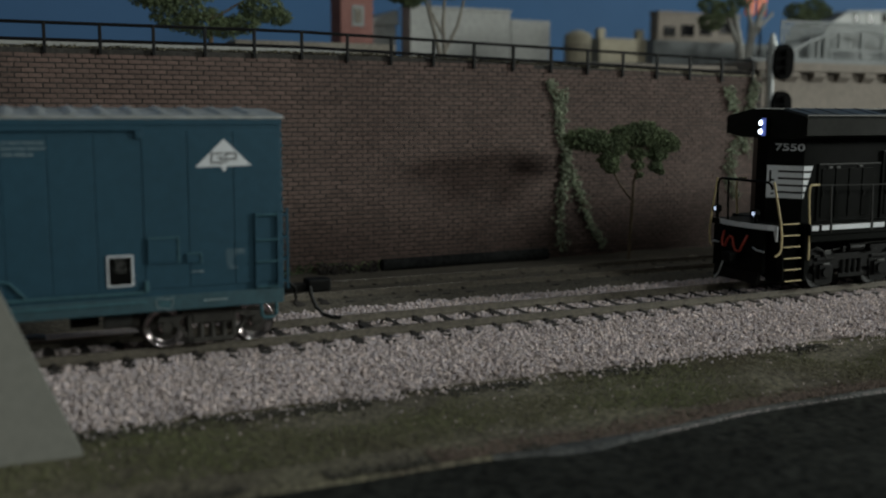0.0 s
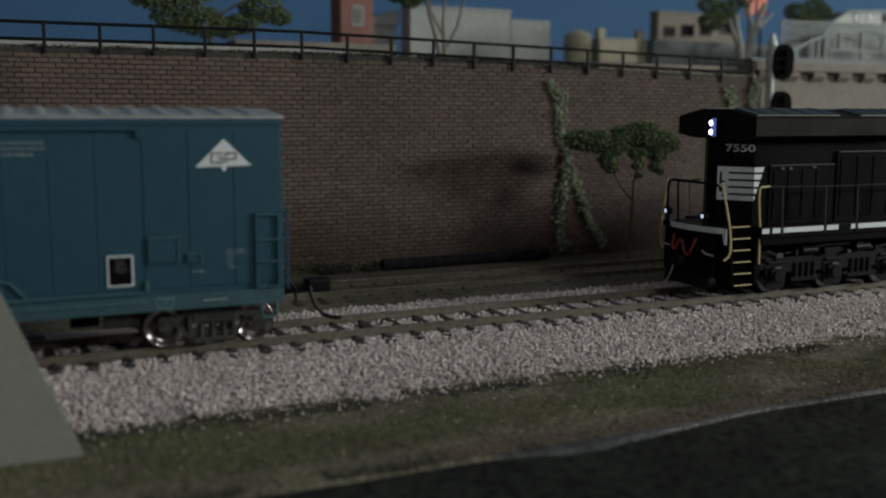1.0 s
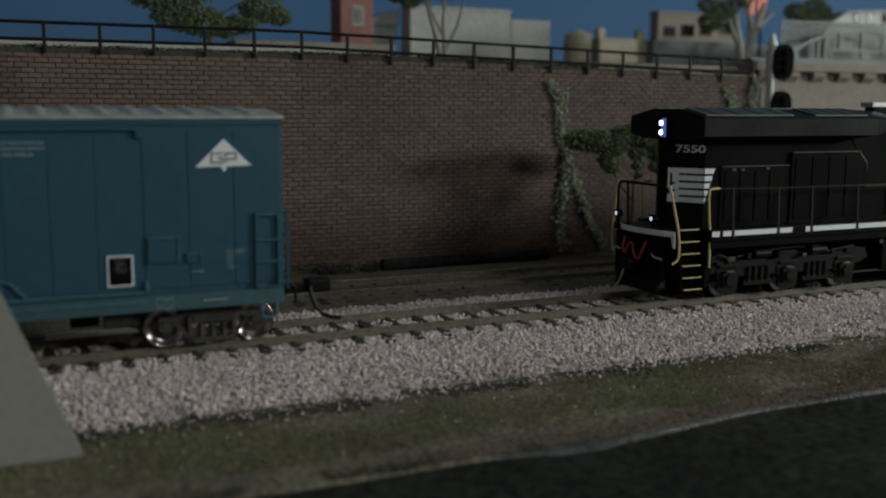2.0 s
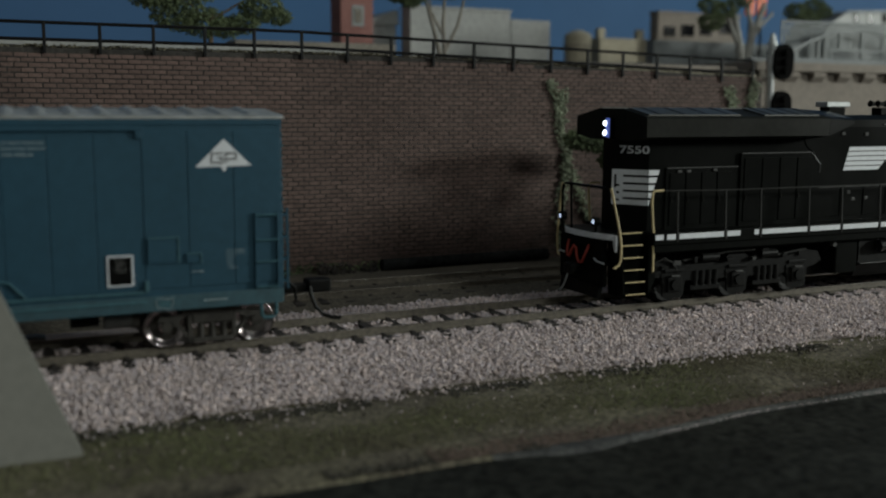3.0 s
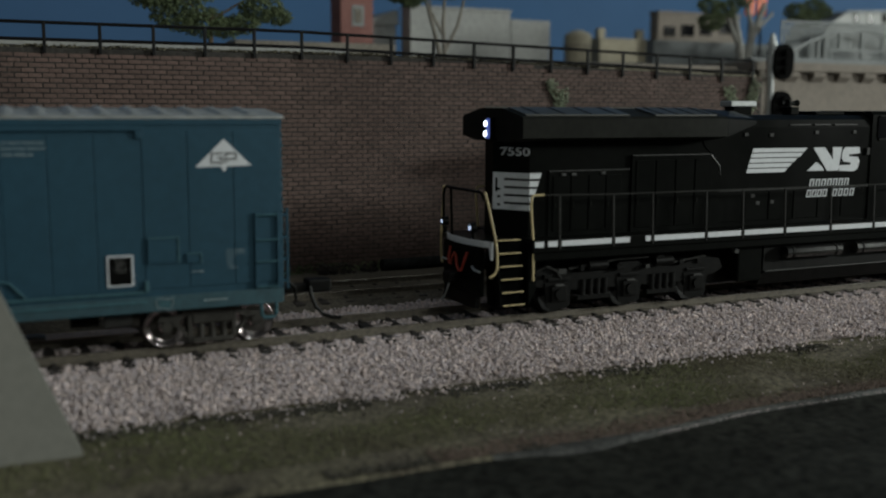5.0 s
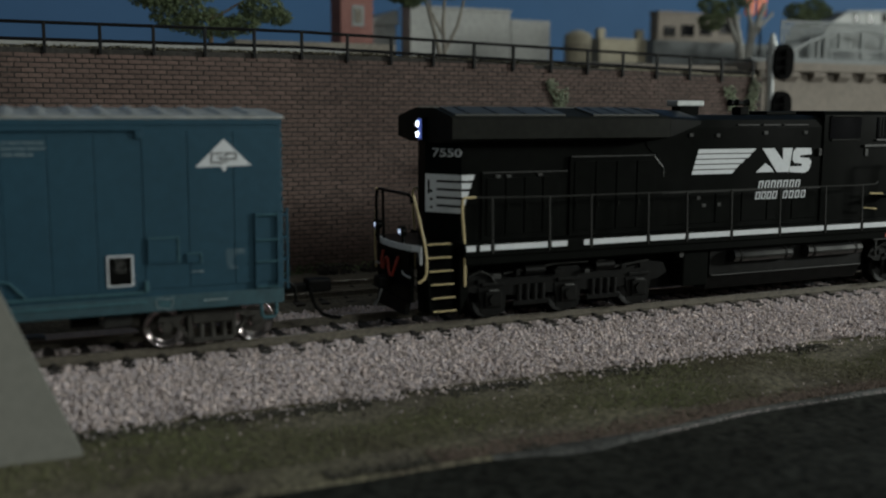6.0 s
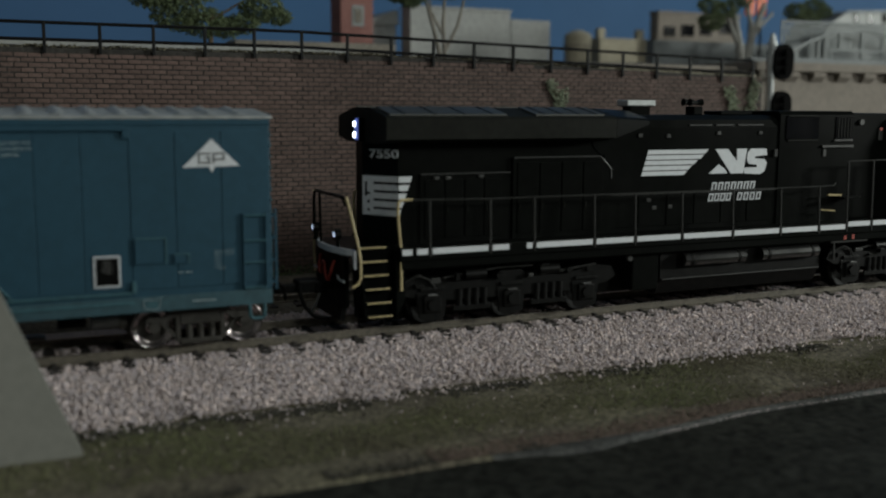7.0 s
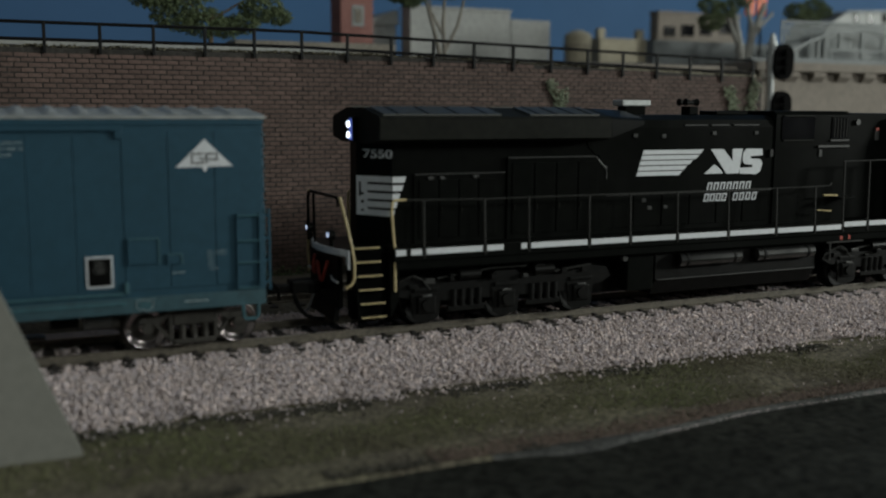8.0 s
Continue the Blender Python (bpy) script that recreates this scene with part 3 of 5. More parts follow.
def build_scenery():
    build_planting()
    rows = [(WALL_Y + 1.5, wall_top), (WALL_Y + 6, lambda x: wall_top(x) + 0.8), (WALL_Y + 14, lambda x: wall_top(x) + 1.5), (130, lambda x: max(74.5, wall_top(x) + 2.4)), (180, 77.5), (250, 80.0), (330, 83.0), (440, 85.0)]
    sheet("upper_ground", rows, M_DIRT, nx=120, bumps=0.7, label="brown soil of the upper level behind the wall", category="ground", x1=317.0)
    sheet("upper_ground_east", [(190.5, 75.5), (250, 79.0), (330, 82.5), (445, 85.0)], M_DIRT, nx=60, bumps=0.7, label="brown soil of the upper level behind the viaduct", category="ground", x0=317.0)
    rng = np.random.default_rng(5)
    n = 2400
    x, y = rng.uniform(-60, WALL_END, n), rng.uniform(WALL_Y + 0.4, WALL_Y + 7, n)
    z = np.array([wall_top(v) for v in x]) + 0.5 + 0.9 * np.array([noise.noise((v * 0.12, 4.0, 0.0)) for v in x]) + rng.uniform(-0.3, 0.5, n)
    tagged(lumps("wall_top_turf", np.stack([x, y, z], 1), rng.uniform(0.22, 0.6, n), M_THATCH, rng=rng), "ragged tan and olive turf and soil along the wall's top", "grass", kind="stuff")
    ob = thing("pale_kerb", "long whitish plaster kerb behind the railing", "kerb")
    part("kerb", box(-140, 128, 118, 124, 70, 76.9, 0.5), M_STONE, ob)
    ob = thing("tan_ledge", "low tan ledge behind the railing", "ledge")
    part("ledge", box(100, 172, 178, 196, 74, 82.6, 0.5), M_BARK2, ob)
    ob = thing("tan_ledge", "dull grey-brown kerb behind the railing's low end", "ledge")
    part("ledge", box(236, 316, 122, 132, 66, 74.2, 0.5), M_TAN, ob)
    ob = thing("coping", "thin pale tan capping strip along the wall's low end", "coping")
    bm = bmesh.new()
    for x in range(226, 306, 8):
        prism([(x, wall_top(x) + 0.2), (x + 7.8, wall_top(x + 7.8) + 0.2), (x + 7.8, wall_top(x + 7.8) + 1.1), (x, wall_top(x) + 1.0)], WALL_Y + 0.4, WALL_Y + 5, "y", bm)
    part("strip", bm, M_BEIGE, ob)
    window_block("brick_tower", "red brick tower with one pale window", 171, 188.5, 250, 266, 78, 150, M_REDB, [(177, 183.5, 95.5, 106)], M_LATTICE)
    pane = thing("tower_shutter", "dull grey shutter inside the tower's pale window", "shutter")
    part("shutter", box(178.4, 182.1, 249.4, 249.74, 97.2, 104.4, 0.1), M_BARK2, pane)
    window_block("grey_block", "flat-roofed pale grey concrete building", 209, 268, 250, 262, 78, 106, M_STONE, [], M_GLASS)
    ob = thing("grey_annexe", "low pale grey concrete wing with a flat roof", "building")
    part("outer_wall", box(268.5, 293, 250, 262, 78, 102.5, 0.3), M_STONE, ob)
    ob = thing("olive_shed", "dull olive grey shed with a sloping roof", "building")
    part("outer_wall", box(186, 206, 262, 300, 78, 98, 0.3), M_GIRDER, ob)
    part("roof", prism([(185, 98.004), (207, 98.004), (207, 105), (205, 105.5)], 261, 301, "y"), M_GIRDER, ob)
    for x in (311, ):
        ob = thing("storage_tank", "round beige storage tank with a domed top", "tank", x, 250, 78)
        bm = cyl((0, 0, 0), (0, 0, 17.5), 7.5, 24)
        cyl((0, 0, 17.5), (0, 0, 20), 7.5, 24, 3.0, bm)
        part("shell", bm, M_BEIGE, ob, smooth=False)
        part("hoop", cyl((0, 0, 11), (0, 0, 11.8), 7.8, 24), M_TAN, ob)
    window_block("beige_house", "low beige building with two chimneys", 329, 370, 255, 290, 78, 93.5, M_BEIGE, [], M_GLASS)
    for x in (331, 358):
        ob = thing("roof_stack", "short beige roof stack", "chimney", x, 258, 93)
        part("stack", box(-2.2, 2.2, -2, 2, 1.8, 7.5, 0.4), M_BEIGE, ob)
    window_block("tan_factory", "tan factory with a row of dark windows", 364, 424, 248, 256, 78, 109.6, M_TAN, [(368, 376.5, 96.8, 102.4), (380.5, 390, 97.2, 103.8), (394, 403, 98.2, 104.8), (409, 418, 99.4, 106.6)], M_GLASS)
    ob = thing("grey_parapet", "long low grey parapet wall", "wall")
    part("parapet", box(330, 440, 205, 212, 74, 91, 0.4), M_GREYF, ob)
    # tan viaduct with corbels
    ob = thing("viaduct", "tan concrete viaduct wall with corbels under its deck", "viaduct")
    part("wall", box(314, X1, 123.5, 136, -6, 72.45), M_TAN, ob)
    part("deck", box(324, X1, 119.2, 190, 72.5, 76.6, 0.4), M_TAN, ob)
    part("kerb", box(324, X1, 123, 128, 76.6, 78.6, 0.3), M_GREYF, ob, "pale grey kerb")
    first = None
    for i in range(20):
        x = 327.5 + 16.2 * i
        if first is None:
            first = part("corbel", prism([(120.2, 72.3), (123.5, 72.3), (123.5, 68.0), (122.4, 68.2), (120.2, 70.4)], x, x + 7.5), M_TAN, ob)
        else:
            again(first, 16.2 * i)
    ob = thing("picket_fence", "grey metal picket fence on the viaduct", "fence")
    part("top_rail", box(380, 640, 164.5, 165.4, 99.4, 100.6, 0.15), M_GREYF, ob)
    part("bottom_rail", box(380, 640, 164.5, 165.4, 80.4, 81.4, 0.15), M_GREYF, ob)
    p = part("picket", box(-0.62, 0.62, -0.4, 0.4, 76.6, 100.4), M_LATTICE, ob)
    p.location = (380.5 * MM, 165 * MM, 0)
    for i in range(1, 96):
        again(p, 380.5 + 2.7 * i, 165)
    ob = thing("low_fence", "low grey slatted fence at the viaduct's edge", "fence")
    part("top_rail", box(388, 640, 139.6, 140.4, 84.0, 84.9, 0.15), M_GIRDER, ob)
    part("bottom_rail", box(388, 640, 139.6, 140.4, 78.0, 79.0, 0.15), M_GIRDER, ob)
    p = part("slat", box(-0.5, 0.5, -0.3, 0.3, 76.6, 84.7), M_GREYF, ob)
    p.location = (389 * MM, 140 * MM, 0)
    for i in range(1, 104):
        again(p, 389 + 2.4 * i, 140)
    ob = thing("arch_girder", "blue-grey arched girder behind the picket fence", "girder")
    bow = [(372 + 5.0 * i, 81 + 16.0 * math.sin(math.pi * (i + 0.5) / 22)) for i in range(22)]
    part("arch", prism(bow + [(x, z - 1.4) for x, z in bow[::-1]], 155, 157, "y"), M_GIRDER, ob)
    part("chord", box(368, 490, 155.2, 157.8, 76.6, 81.0, 0.2), M_GIRDER, ob)
    for i in range(2, 20, 3):
        part("hanger", box(372 + 5.0 * i - 0.6, 372 + 5.0 * i + 0.6, 155.8, 157.2, 81.0, bow[i][1] - 2.3), M_GIRDER, ob)
    ob = thing("pale_lattice", "pale slatted panel under the arched girder", "panel", 0, 0, 0)
    slat = part("slat", box(-0.6, 0.6, -0.3, 0.3, 76.6, 92.0), M_LATTICE, ob)
    slat.location = (397 * MM, 162 * MM, 0)
    for i in range(1, 11):
        again(slat, 397 + 2.1 * i, 162)
    part("rail", box(396, 420, 161.6, 162.4, 92.0, 93.0, 0.1), M_LATTICE, ob)
    ob = thing("white_station", "white building with a sloping end and dark openings", "building", 0, 0, 0)
    part("outer_wall", prism([(462, 78), (478, 106.5), (492, 113.6), (620, 118.5), (620, 78)], 230, 262, "y"), M_DOME, ob)
    for x in (497, 509, 521, 533):
        part("window", box(x, x + 4.5, 229.6, 230.4, 108.5, 113.6 + (x - 492) * 0.03, 0.1), M_GLASS, ob)
    part("cornice", prism([(486, 112.0), (492, 115.0), (622, 120.2), (622, 118.3), (493, 113.4)], 228.5, 263, "y"), M_LATTICE, ob)
    ob = thing("orange_flag", "orange plastic panels on thin posts", "panel", 378, 185, 78)
    for x in (-2, 6):
        part("post", cyl((x, 0, 0), (x, 0, 40), 0.6, 8), M_FENCE, ob)
        part("panel", box(x - 3, x + 3.2, -0.5, 0.5, 26, 40, 0.2), M_ORANGE, ob)
    # signal
    ob = thing("signal_mast", "silver signal mast with round black target heads", "signal", 326.3, 112, -9.7)
    ob.scale = (1.112, 1.112, 1.112)
    part("mast", cyl((0, 0, 0), (0, 0, 86), 1.25, 12), M_MAST, ob)
    part("cap", cyl((0, 0, 84.5), (0, 0, 88.4), 1.9, 12, 0.8), M_MAST, ob)
    part("collar", cyl((0, 0, 83.6), (0, 0, 84.6), 2.2, 12), M_MAST, ob)
    for z in (77.2, 58.6):
        head = part("head", prism(arc(4.4, z + 2.2, 4.9, 0, 180, 12) + arc(4.4, z - 2.2, 4.9, 180, 360, 12), -2.6, -0.6, "y"), M_PLATE, ob, "black oval target")
        for dz in (3.6, 0, -3.6):
            part("hood", cyl((4.4, -2.6, z + dz), (4.4, -4.6, z + dz), 1.4, 12), M_PLATE, head)
        part("bracket", box(0.6, 4, -0.7, 0.7, z - 0.8, z + 0.8, 0.1), M_PLATE, ob)
    part("ladder", tube([(-1.9, 0.5, 0), (-1.9, 0.5, 82)], 0.25, 5), M_FENCE, ob)
    n = 700
    x = rng.uniform(60, 150, n)
    y = WALL_Y - 0.4 - np.abs(rng.normal(0, 1.6, n))
    tagged(lumps("wall_moss", np.stack([x, y, -3.0 + 3.2 * rng.uniform(0, 1, n) ** 2 - 0.25 * (WALL_Y - y)], 1), rng.uniform(0.25, 0.6, n), M_FOIL, rng=rng), "thin olive moss along the wall's foot", "moss", kind="stuff")
    # things lying along the wall's foot
    ob = thing("black_pipe", "long black pipe lying along the wall's foot", "pipe")
    part("pipe", cyl((131, 91, -1.0), (200, 92, -0.6), 2.2, 16), M_PIPE, ob)
    for x0, x1, n in ((107, 120, 70), (123.5, 129, 34)):
        rng = np.random.default_rng(int(x0))
        at = np.stack([rng.uniform(x0, x1, n), rng.normal(91.5, 1.0, n), -2.8 + rng.uniform(0, 1, n) ** 2 * 3.0], 1)
        tagged(lumps("rubble_heap", at, rng.uniform(0.5, 1.0, n), M_TIE, rough=0.6, rng=rng), "low heap of dark rubble by the wall", "rubble", kind="stuff")
    ob = thing("pale_slab", "pale grey concrete slab beside the near track", "slab", 0, 0, -3.0)
    part("slab", box(-14, 13.2, 11.2, 15.6, 0, 3.4, 0.3), M_STONE, ob)
    # blue backdrop
    ob = thing("backdrop", "plain sky blue painted backdrop board", "backdrop", kind="structure")
    part("board", box(-548, 1940, 448, 454, -60, 900), M_SKY, ob)


def build_room():
    spec = (("floor", (-550, 1950, -1300, 560, -960, -920), M_CARPET, "dark carpeted floor of the room"), ("ceiling", (-550, 1950, -1300, 560, 1500, 1540), M_ROOM, "plain ceiling of the room"),
            ("wall_west", (-590, -550, -1300, 560, -920, 1500), M_ROOM, "plain room wall"), ("wall_east", (1950, 1990, -1300, 560, -920, 1500), M_ROOM, "plain room wall"),
            ("wall_south", (-550, 1950, -1340, -1300, -920, 1500), M_ROOM, "plain room wall"), ("wall_back", (-550, 1950, 560, 600, -920, 1500), M_ROOM, "plain room wall"))
    for name, size, m, label in spec:
        tagged(part(name, box(*size), m), label, name.split("_")[0], kind="structure")
    ob = thing("layout_table", "plain wooden table carrying the layout", "table", kind="structure")
    part("top", box(X0, X1, -72, 470, -60, -18), M_BARK, ob)
    for x, y in ((X0 + 30, -40), (X1 - 30, -40), (X0 + 30, 440), (X1 - 30, 440)):
        part("leg", box(x - 25, x + 25, y - 25, y + 25, -919, -60.004, 2), M_BARK, ob)


# ---- locomotive (x measured from the rear radiator wing, z from the rail top) ----
STANCHIONS = (7.5, 11.7, 28.6, 41.5, 60.0, 73.2, 89.0, 107.0, 124.8, 139.8, 151.0, 161.3, 172.0)
RAIL_Z = 33.0


def heavy_truck_side(bm, x, y, wheel_xs):
    """A deep cast side frame: stepped beam, axle boxes in pedestals, coil springs between."""
    t = 1 if y > 0 else -1
    half = 33.0
    outline = [(x - half, 9.6), (x - half + 1.5, 12.4), (x - 27, 13.0), (x - 17, 11.2), (x - 6, 11.2), (x - 3, 13.2), (x + 3, 13.2), (x + 6, 11.2), (x + 17, 11.2), (x + 27, 13.0), (x + half - 1.5, 12.4), (x + half, 9.6),
               (x + half - 3, 8.0), (x + 17, 6.4), (x + 6, 6.4), (x - 6, 6.4), (x - 17, 6.4), (x - half + 3, 8.0)]
    prism(outline, y - 0.9, y + 0.9, "y", bm)
    for w in wheel_xs:
        prism([(w - 4.2, 8.8), (w + 4.2, 8.8), (w + 3.6, 2.4), (w + 2.2, 1.6), (w - 2.2, 1.6), (w - 3.6, 2.4)], y - 0.8, y + t * 1.2, "y", bm)
        box(w - 2.5, w + 2.5, y - 1.1, y + t * 1.9, 3.6, 8.0, 0.3, bm)
        cyl((w, y + t * 1.7, 5.8), (w, y + t * 2.6, 5.8), 1.5, 12, None, bm)
        box(w - 3.4, w + 3.4, y, y + t * 1.5, 9.2, 10.2, 0.2, bm)
    for a, b in zip(wheel_xs, wheel_xs[1:]):
        m = (a + b) / 2
        box(m - 5.4, m + 5.4, y - 0.5, y + t * 1.1, 3.4, 5.0, 0.25, bm)
        for k in (-3.6, -1.2, 1.2, 3.6):
            cyl((m + k, y + t * 0.7, 4.9), (m + k, y + t * 0.7, 9.2), 0.9, 10, None, bm)
    return bm


def wheel_pair(parent, x, r, tread, name="wheel_set"):
    bm = cyl((0, -7.0, 0), (0, 7.0, 0), 1.0, 10)
    ob = part(name, bm, M_LGRIME, parent, smooth=False)
    ob.location = (x * MM, 0, r * MM)
    ob["radius"] = r
    for s in (-1, 1):
        rim = bmesh.new()
        cyl((0, s * 7.3, 0), (0, s * 7.9, 0), r + 0.6, 40, None, rim)
        cyl((0, s * 7.9, 0), (0, s * 9.5, 0), r, 40, r * 0.985, rim) if s > 0 else cyl((0, s * 9.5, 0), (0, s * 7.9, 0), r * 0.985, 40, r, rim)
        w = part("wheel", rim, tread, ob)
        hub = bmesh.new()
        turned = ((r * 0.985, 9.5), (r * 0.985, 10.2), (r * 0.94, 10.25), (r * 0.90, 10.15), (r * 0.84, 9.98), (r * 0.74, 9.68), (r * 0.60, 9.38), (r * 0.46, 9.25), (r * 0.36, 9.27), (r * 0.30, 9.6), (r * 0.25, 9.85), (0.02, 9.95))
        rings = [[hub.verts.new((a * math.cos(2 * math.pi * k / 40), s * b, a * math.sin(2 * math.pi * k / 40))) for k in range(40)] for a, b in turned]
        for p, q in zip(rings, rings[1:]):
            for k in range(40):
                hub.faces.new((p[k], p[(k + 1) % 40], q[(k + 1) % 40], q[k]) if s < 0 else (q[k], q[(k + 1) % 40], p[(k + 1) % 40], p[k]))
        part("wheel_face", hub, M_WHEELF if tread == M_STEEL else tread, w, "dished wheel face inside a bright rim", True)
    return ob


def flag_bar(bm, y, pts):
    prism(pts, y, y + 0.06, "y", bm)


def build_loco():
    ob = thing("locomotive", "glossy black diesel model locomotive with white stripes and lit lamps", "locomotive")
    # frame and walkway
    part("frame", box(4.2, 228, -16.9, 16.9, 15.6, 20.9, 0.3), M_LOCO, ob)
    part("sill", box(3.6, 215, -17.5, 17.5, 17.8, 21.3, 0.25), M_LOCO, ob)
    cuts = [4.2] + [v for s in STANCHIONS for v in (s - 0.62, s + 0.62)]
    spans = list(zip(cuts[0::2], cuts[1::2]))
    for a, b in spans:
        if a < 34 < b:
            for c, d in ((a, 34.0), (39.2, b)):
                part("stripe", box(c, d, -17.58, -17.44, 19.35, 20.85), M_WHITE, ob, "white sill stripe")
        else:
            up = 0.7 if a > 150 else 0.0
            part("stripe", box(a, b, -17.58, -17.44, 19.35 + up, 20.85 + up), M_WHITE, ob, "white sill stripe")
    # long hood with a chamfered rear end
    plan = [(-0.6, -2.3), (5.6, -11.3), (66, -11.3), (66, 11.3), (5.6, 11.3), (-0.6, 2.3)]
    part("rear_hood", prism(plan, 21.0, 47.6, "z"), M_LOCO, ob)
    for x0, x1, top, wide, slope in ((11.4, 37.4, 38.9, 11.7, 0.0), (37.8, 68.4, 42.7, 12.1, 3.6)):
        part("door_bank", prism([(x0, 21.3), (x1, 21.3), (x1, top - slope), (x1 - slope, top), (x0, top)], -wide, wide, "y"), M_LOCO, ob)
        # Raised strip in paler black draws the light along the bank's top edge.
        part("bank_edge", box(x0 + 0.2, x1 - slope - 0.2, -wide - 0.12, -wide + 0.3, top - 0.22, top + 0.1, 0.05), M_EDGE, ob, "dull grey highlight strip on the top edge")
        n = 4
        for i in range(n):
            a = x0 + 1 + (x1 - x0 - 3.5) * i / n
            d = part("hood_door", box(a + 0.3, a + (x1 - x0 - 3.5) / n - 0.3, -wide - 0.22, -wide + 0.1, 22.6, top - 1.4, 0.1), M_LOCO, ob)
            part("latch", box(a + 0.8, a + 1.2, -wide - 0.45, -wide - 0.2, 29, 30.4, 0.05), M_LTOP, d)
    part("bank_edge", tube([(64.9, -12.15, 42.6), (68.3, -12.15, 39.2), (68.4, -12.15, 36.5)], 0.16, 5), M_EDGE, ob, "dull grey highlight strip on the slanted edge")
    part("hood_shoulder", prism([(62.0, 47.6), (63.0, 45.0), (65.0, 43.2), (66.5, 42.7), (66.5, 47.6)], -11.5, 11.5, "y"), M_LOCO, ob)
    for x, z in ((15.9, 37.8), (19.1, 37.8), (28.5, 38.0)):
        part("hinge", box(x - 0.7, x + 0.7, -12.1, -11.5, z - 0.3, z + 0.4, 0.1), M_TANK, ob, "pale grey hinge")
    # main hood with a rounded roof edge
    side = [(-11.2, 21.3), (-11.2, 50.2), (-10.4, 52.4), (-8.0, 53.7), (8.0, 53.7), (10.4, 52.4), (11.2, 50.2), (11.2, 21.3)]
    part("main_hood", prism(side, 66.6, 128.0), M_LOCO, ob)
    for i in range(6):
        a = 68.5 + 9.7 * i
        part("hood_door", box(a, a + 9.2, -11.42, -11.1, 22.6, 31.3, 0.12), M_LOCO, ob)
    part("hood_seam", box(69, 157.0, -11.4, -11.1, 31.6, 32.0, 0.05), M_EDGE, ob)
    for x, z in ((78.2, 48.1), (87.8, 47.9), (105.5, 48.6), (121, 48.6), (81.6, 30.0), (83.6, 27.8), (89.1, 27.9)):
        part("lift_plate", box(x - 0.7, x + 0.7, -11.55, -11.1, z - 0.5, z + 0.5, 0.1), M_TANK, ob, "pale grey lifting plate")
    for a, b in ((95, 103), (104.5, 111), (112.5, 122)):
        part("roof_strip", box(a, b, -11.4, -10.9, 50.7, 51.1, 0.05), M_EDGE, ob)
    # equipment cabinet behind the cab
    side2 = [(-11.6, 21.3), (-11.6, 53.9), (-10.4, 55.0), (10.4, 55.0), (11.6, 53.9), (11.6, 21.3)]
    part("cabinet", prism(side2, 128.2, 157.6), M_LOCO, ob)
    g = part("grille", box(130.4, 143.2, -11.9, -11.5, 46.6, 53.2, 0.1), M_GLASS, ob, "black intake grille in a thin frame")
    part("grille_frame", box(131.0, 142.8, -12.05, -11.6, 46.0, 46.5, 0.08), M_LTOP, g)
    part("grille_frame", box(131.0, 142.8, -12.05, -11.6, 53.3, 53.7, 0.08), M_LTOP, g)
    g = part("grille", box(150.2, 157.0, -11.9, -11.5, 46.6, 53.2, 0.1), M_GLASS, ob, "black intake grille with vertical slats")
    for i in range(5):
        part("slat", box(150.9 + 1.25 * i, 151.3 + 1.25 * i, -12.05, -11.7, 46.9, 53.0), M_LTOP, g)
    for x, z in ((146.0, 42.3), (126.8, 42.6)):
        part("cabinet_plate", box(x - 0.6, x + 0.6, -11.95, -11.4, z - 1.1, z + 1.1, 0.1), M_TANK, ob, "pale grey plate")
    # cab and nose ahead of it
    part("low_hood", box(157.8, 176, -10.6, 10.6, 21.3, 54.4, 0.6), M_LOCO, ob)
    part("cabinet_ledge", box(144.6, 157.4, -12.3, -11.5, 43.9, 44.7, 0.12), M_EDGE, ob)
    part("window_bar", box(149.6, 157.2, -12.2, -11.6, 45.8, 46.4, 0.1), M_EDGE, ob)
    part("marker_lamp", cyl((161.5, -10.5, 51.6), (161.5, -11.4, 51.6), 0.9, 14), M_TANK, ob, "small pale lamp")
    mark = part("marker_plate", box(169.2, 170.8, -11.0, -10.5, 46.0, 49.6, 0.1), M_TANK, ob, "small pale plate")
    part("red_dot", box(169.4, 170.6, -11.2, -10.95, 49.0, 49.9, 0.05), M_RED, mark)
    part("grab_iron", tube([(146.0, -14.0, 29.6), (151.6, -14.0, 29.4)], 0.32, 6), M_GOLD, ob, "short yellow grab iron")
    part("grab_iron", tube([(143.4, -14.4, 25.2), (149.0, -14.4, 24.7)], 0.25, 6), M_GOLD, ob, "short yellow grab iron")
    part("side_step", box(150.4, 157.2, -16.6, -11.7, 28.3, 29.0, 0.1), M_LOCO, ob)
    cab = part("cab", prism([(-16.2, 21.3), (-16.2, 46), (-13.6, 53.2), (13.6, 53.2), (16.2, 46), (16.2, 21.3)], 176.2, 204), M_LOCO, ob)
    for x0, x1 in ((180, 188), (191, 200)):
        part("cab_window", box(x0, x1, -16.35, -16.1, 38, 45, 0.2), M_GLASS, cab)
    part("nose", prism([(204.2, 21.3), (222, 21.3), (222, 37), (218, 41), (204.2, 43)], -9.5, 9.5, "y"), M_LOCO, ob)
    # radiator wings
    prof = [(-17.7, 47.8), (-17.7, 52.8), (-16.8, 53.4), (-6.0, 55.5), (6.0, 55.5), (16.8, 53.4), (17.7, 52.8), (17.7, 47.8), (9.7, 46.6), (-9.7, 46.6)]
    part("radiator_wing", prism(prof, 0.0, 66.0), M_LTOP, ob, "weathered black radiator overhang")
    bm = prism(prof, 66.1, 78.0)
    for v in bm.verts:
        if v.co.x > 70:
            v.co.y *= 0.88
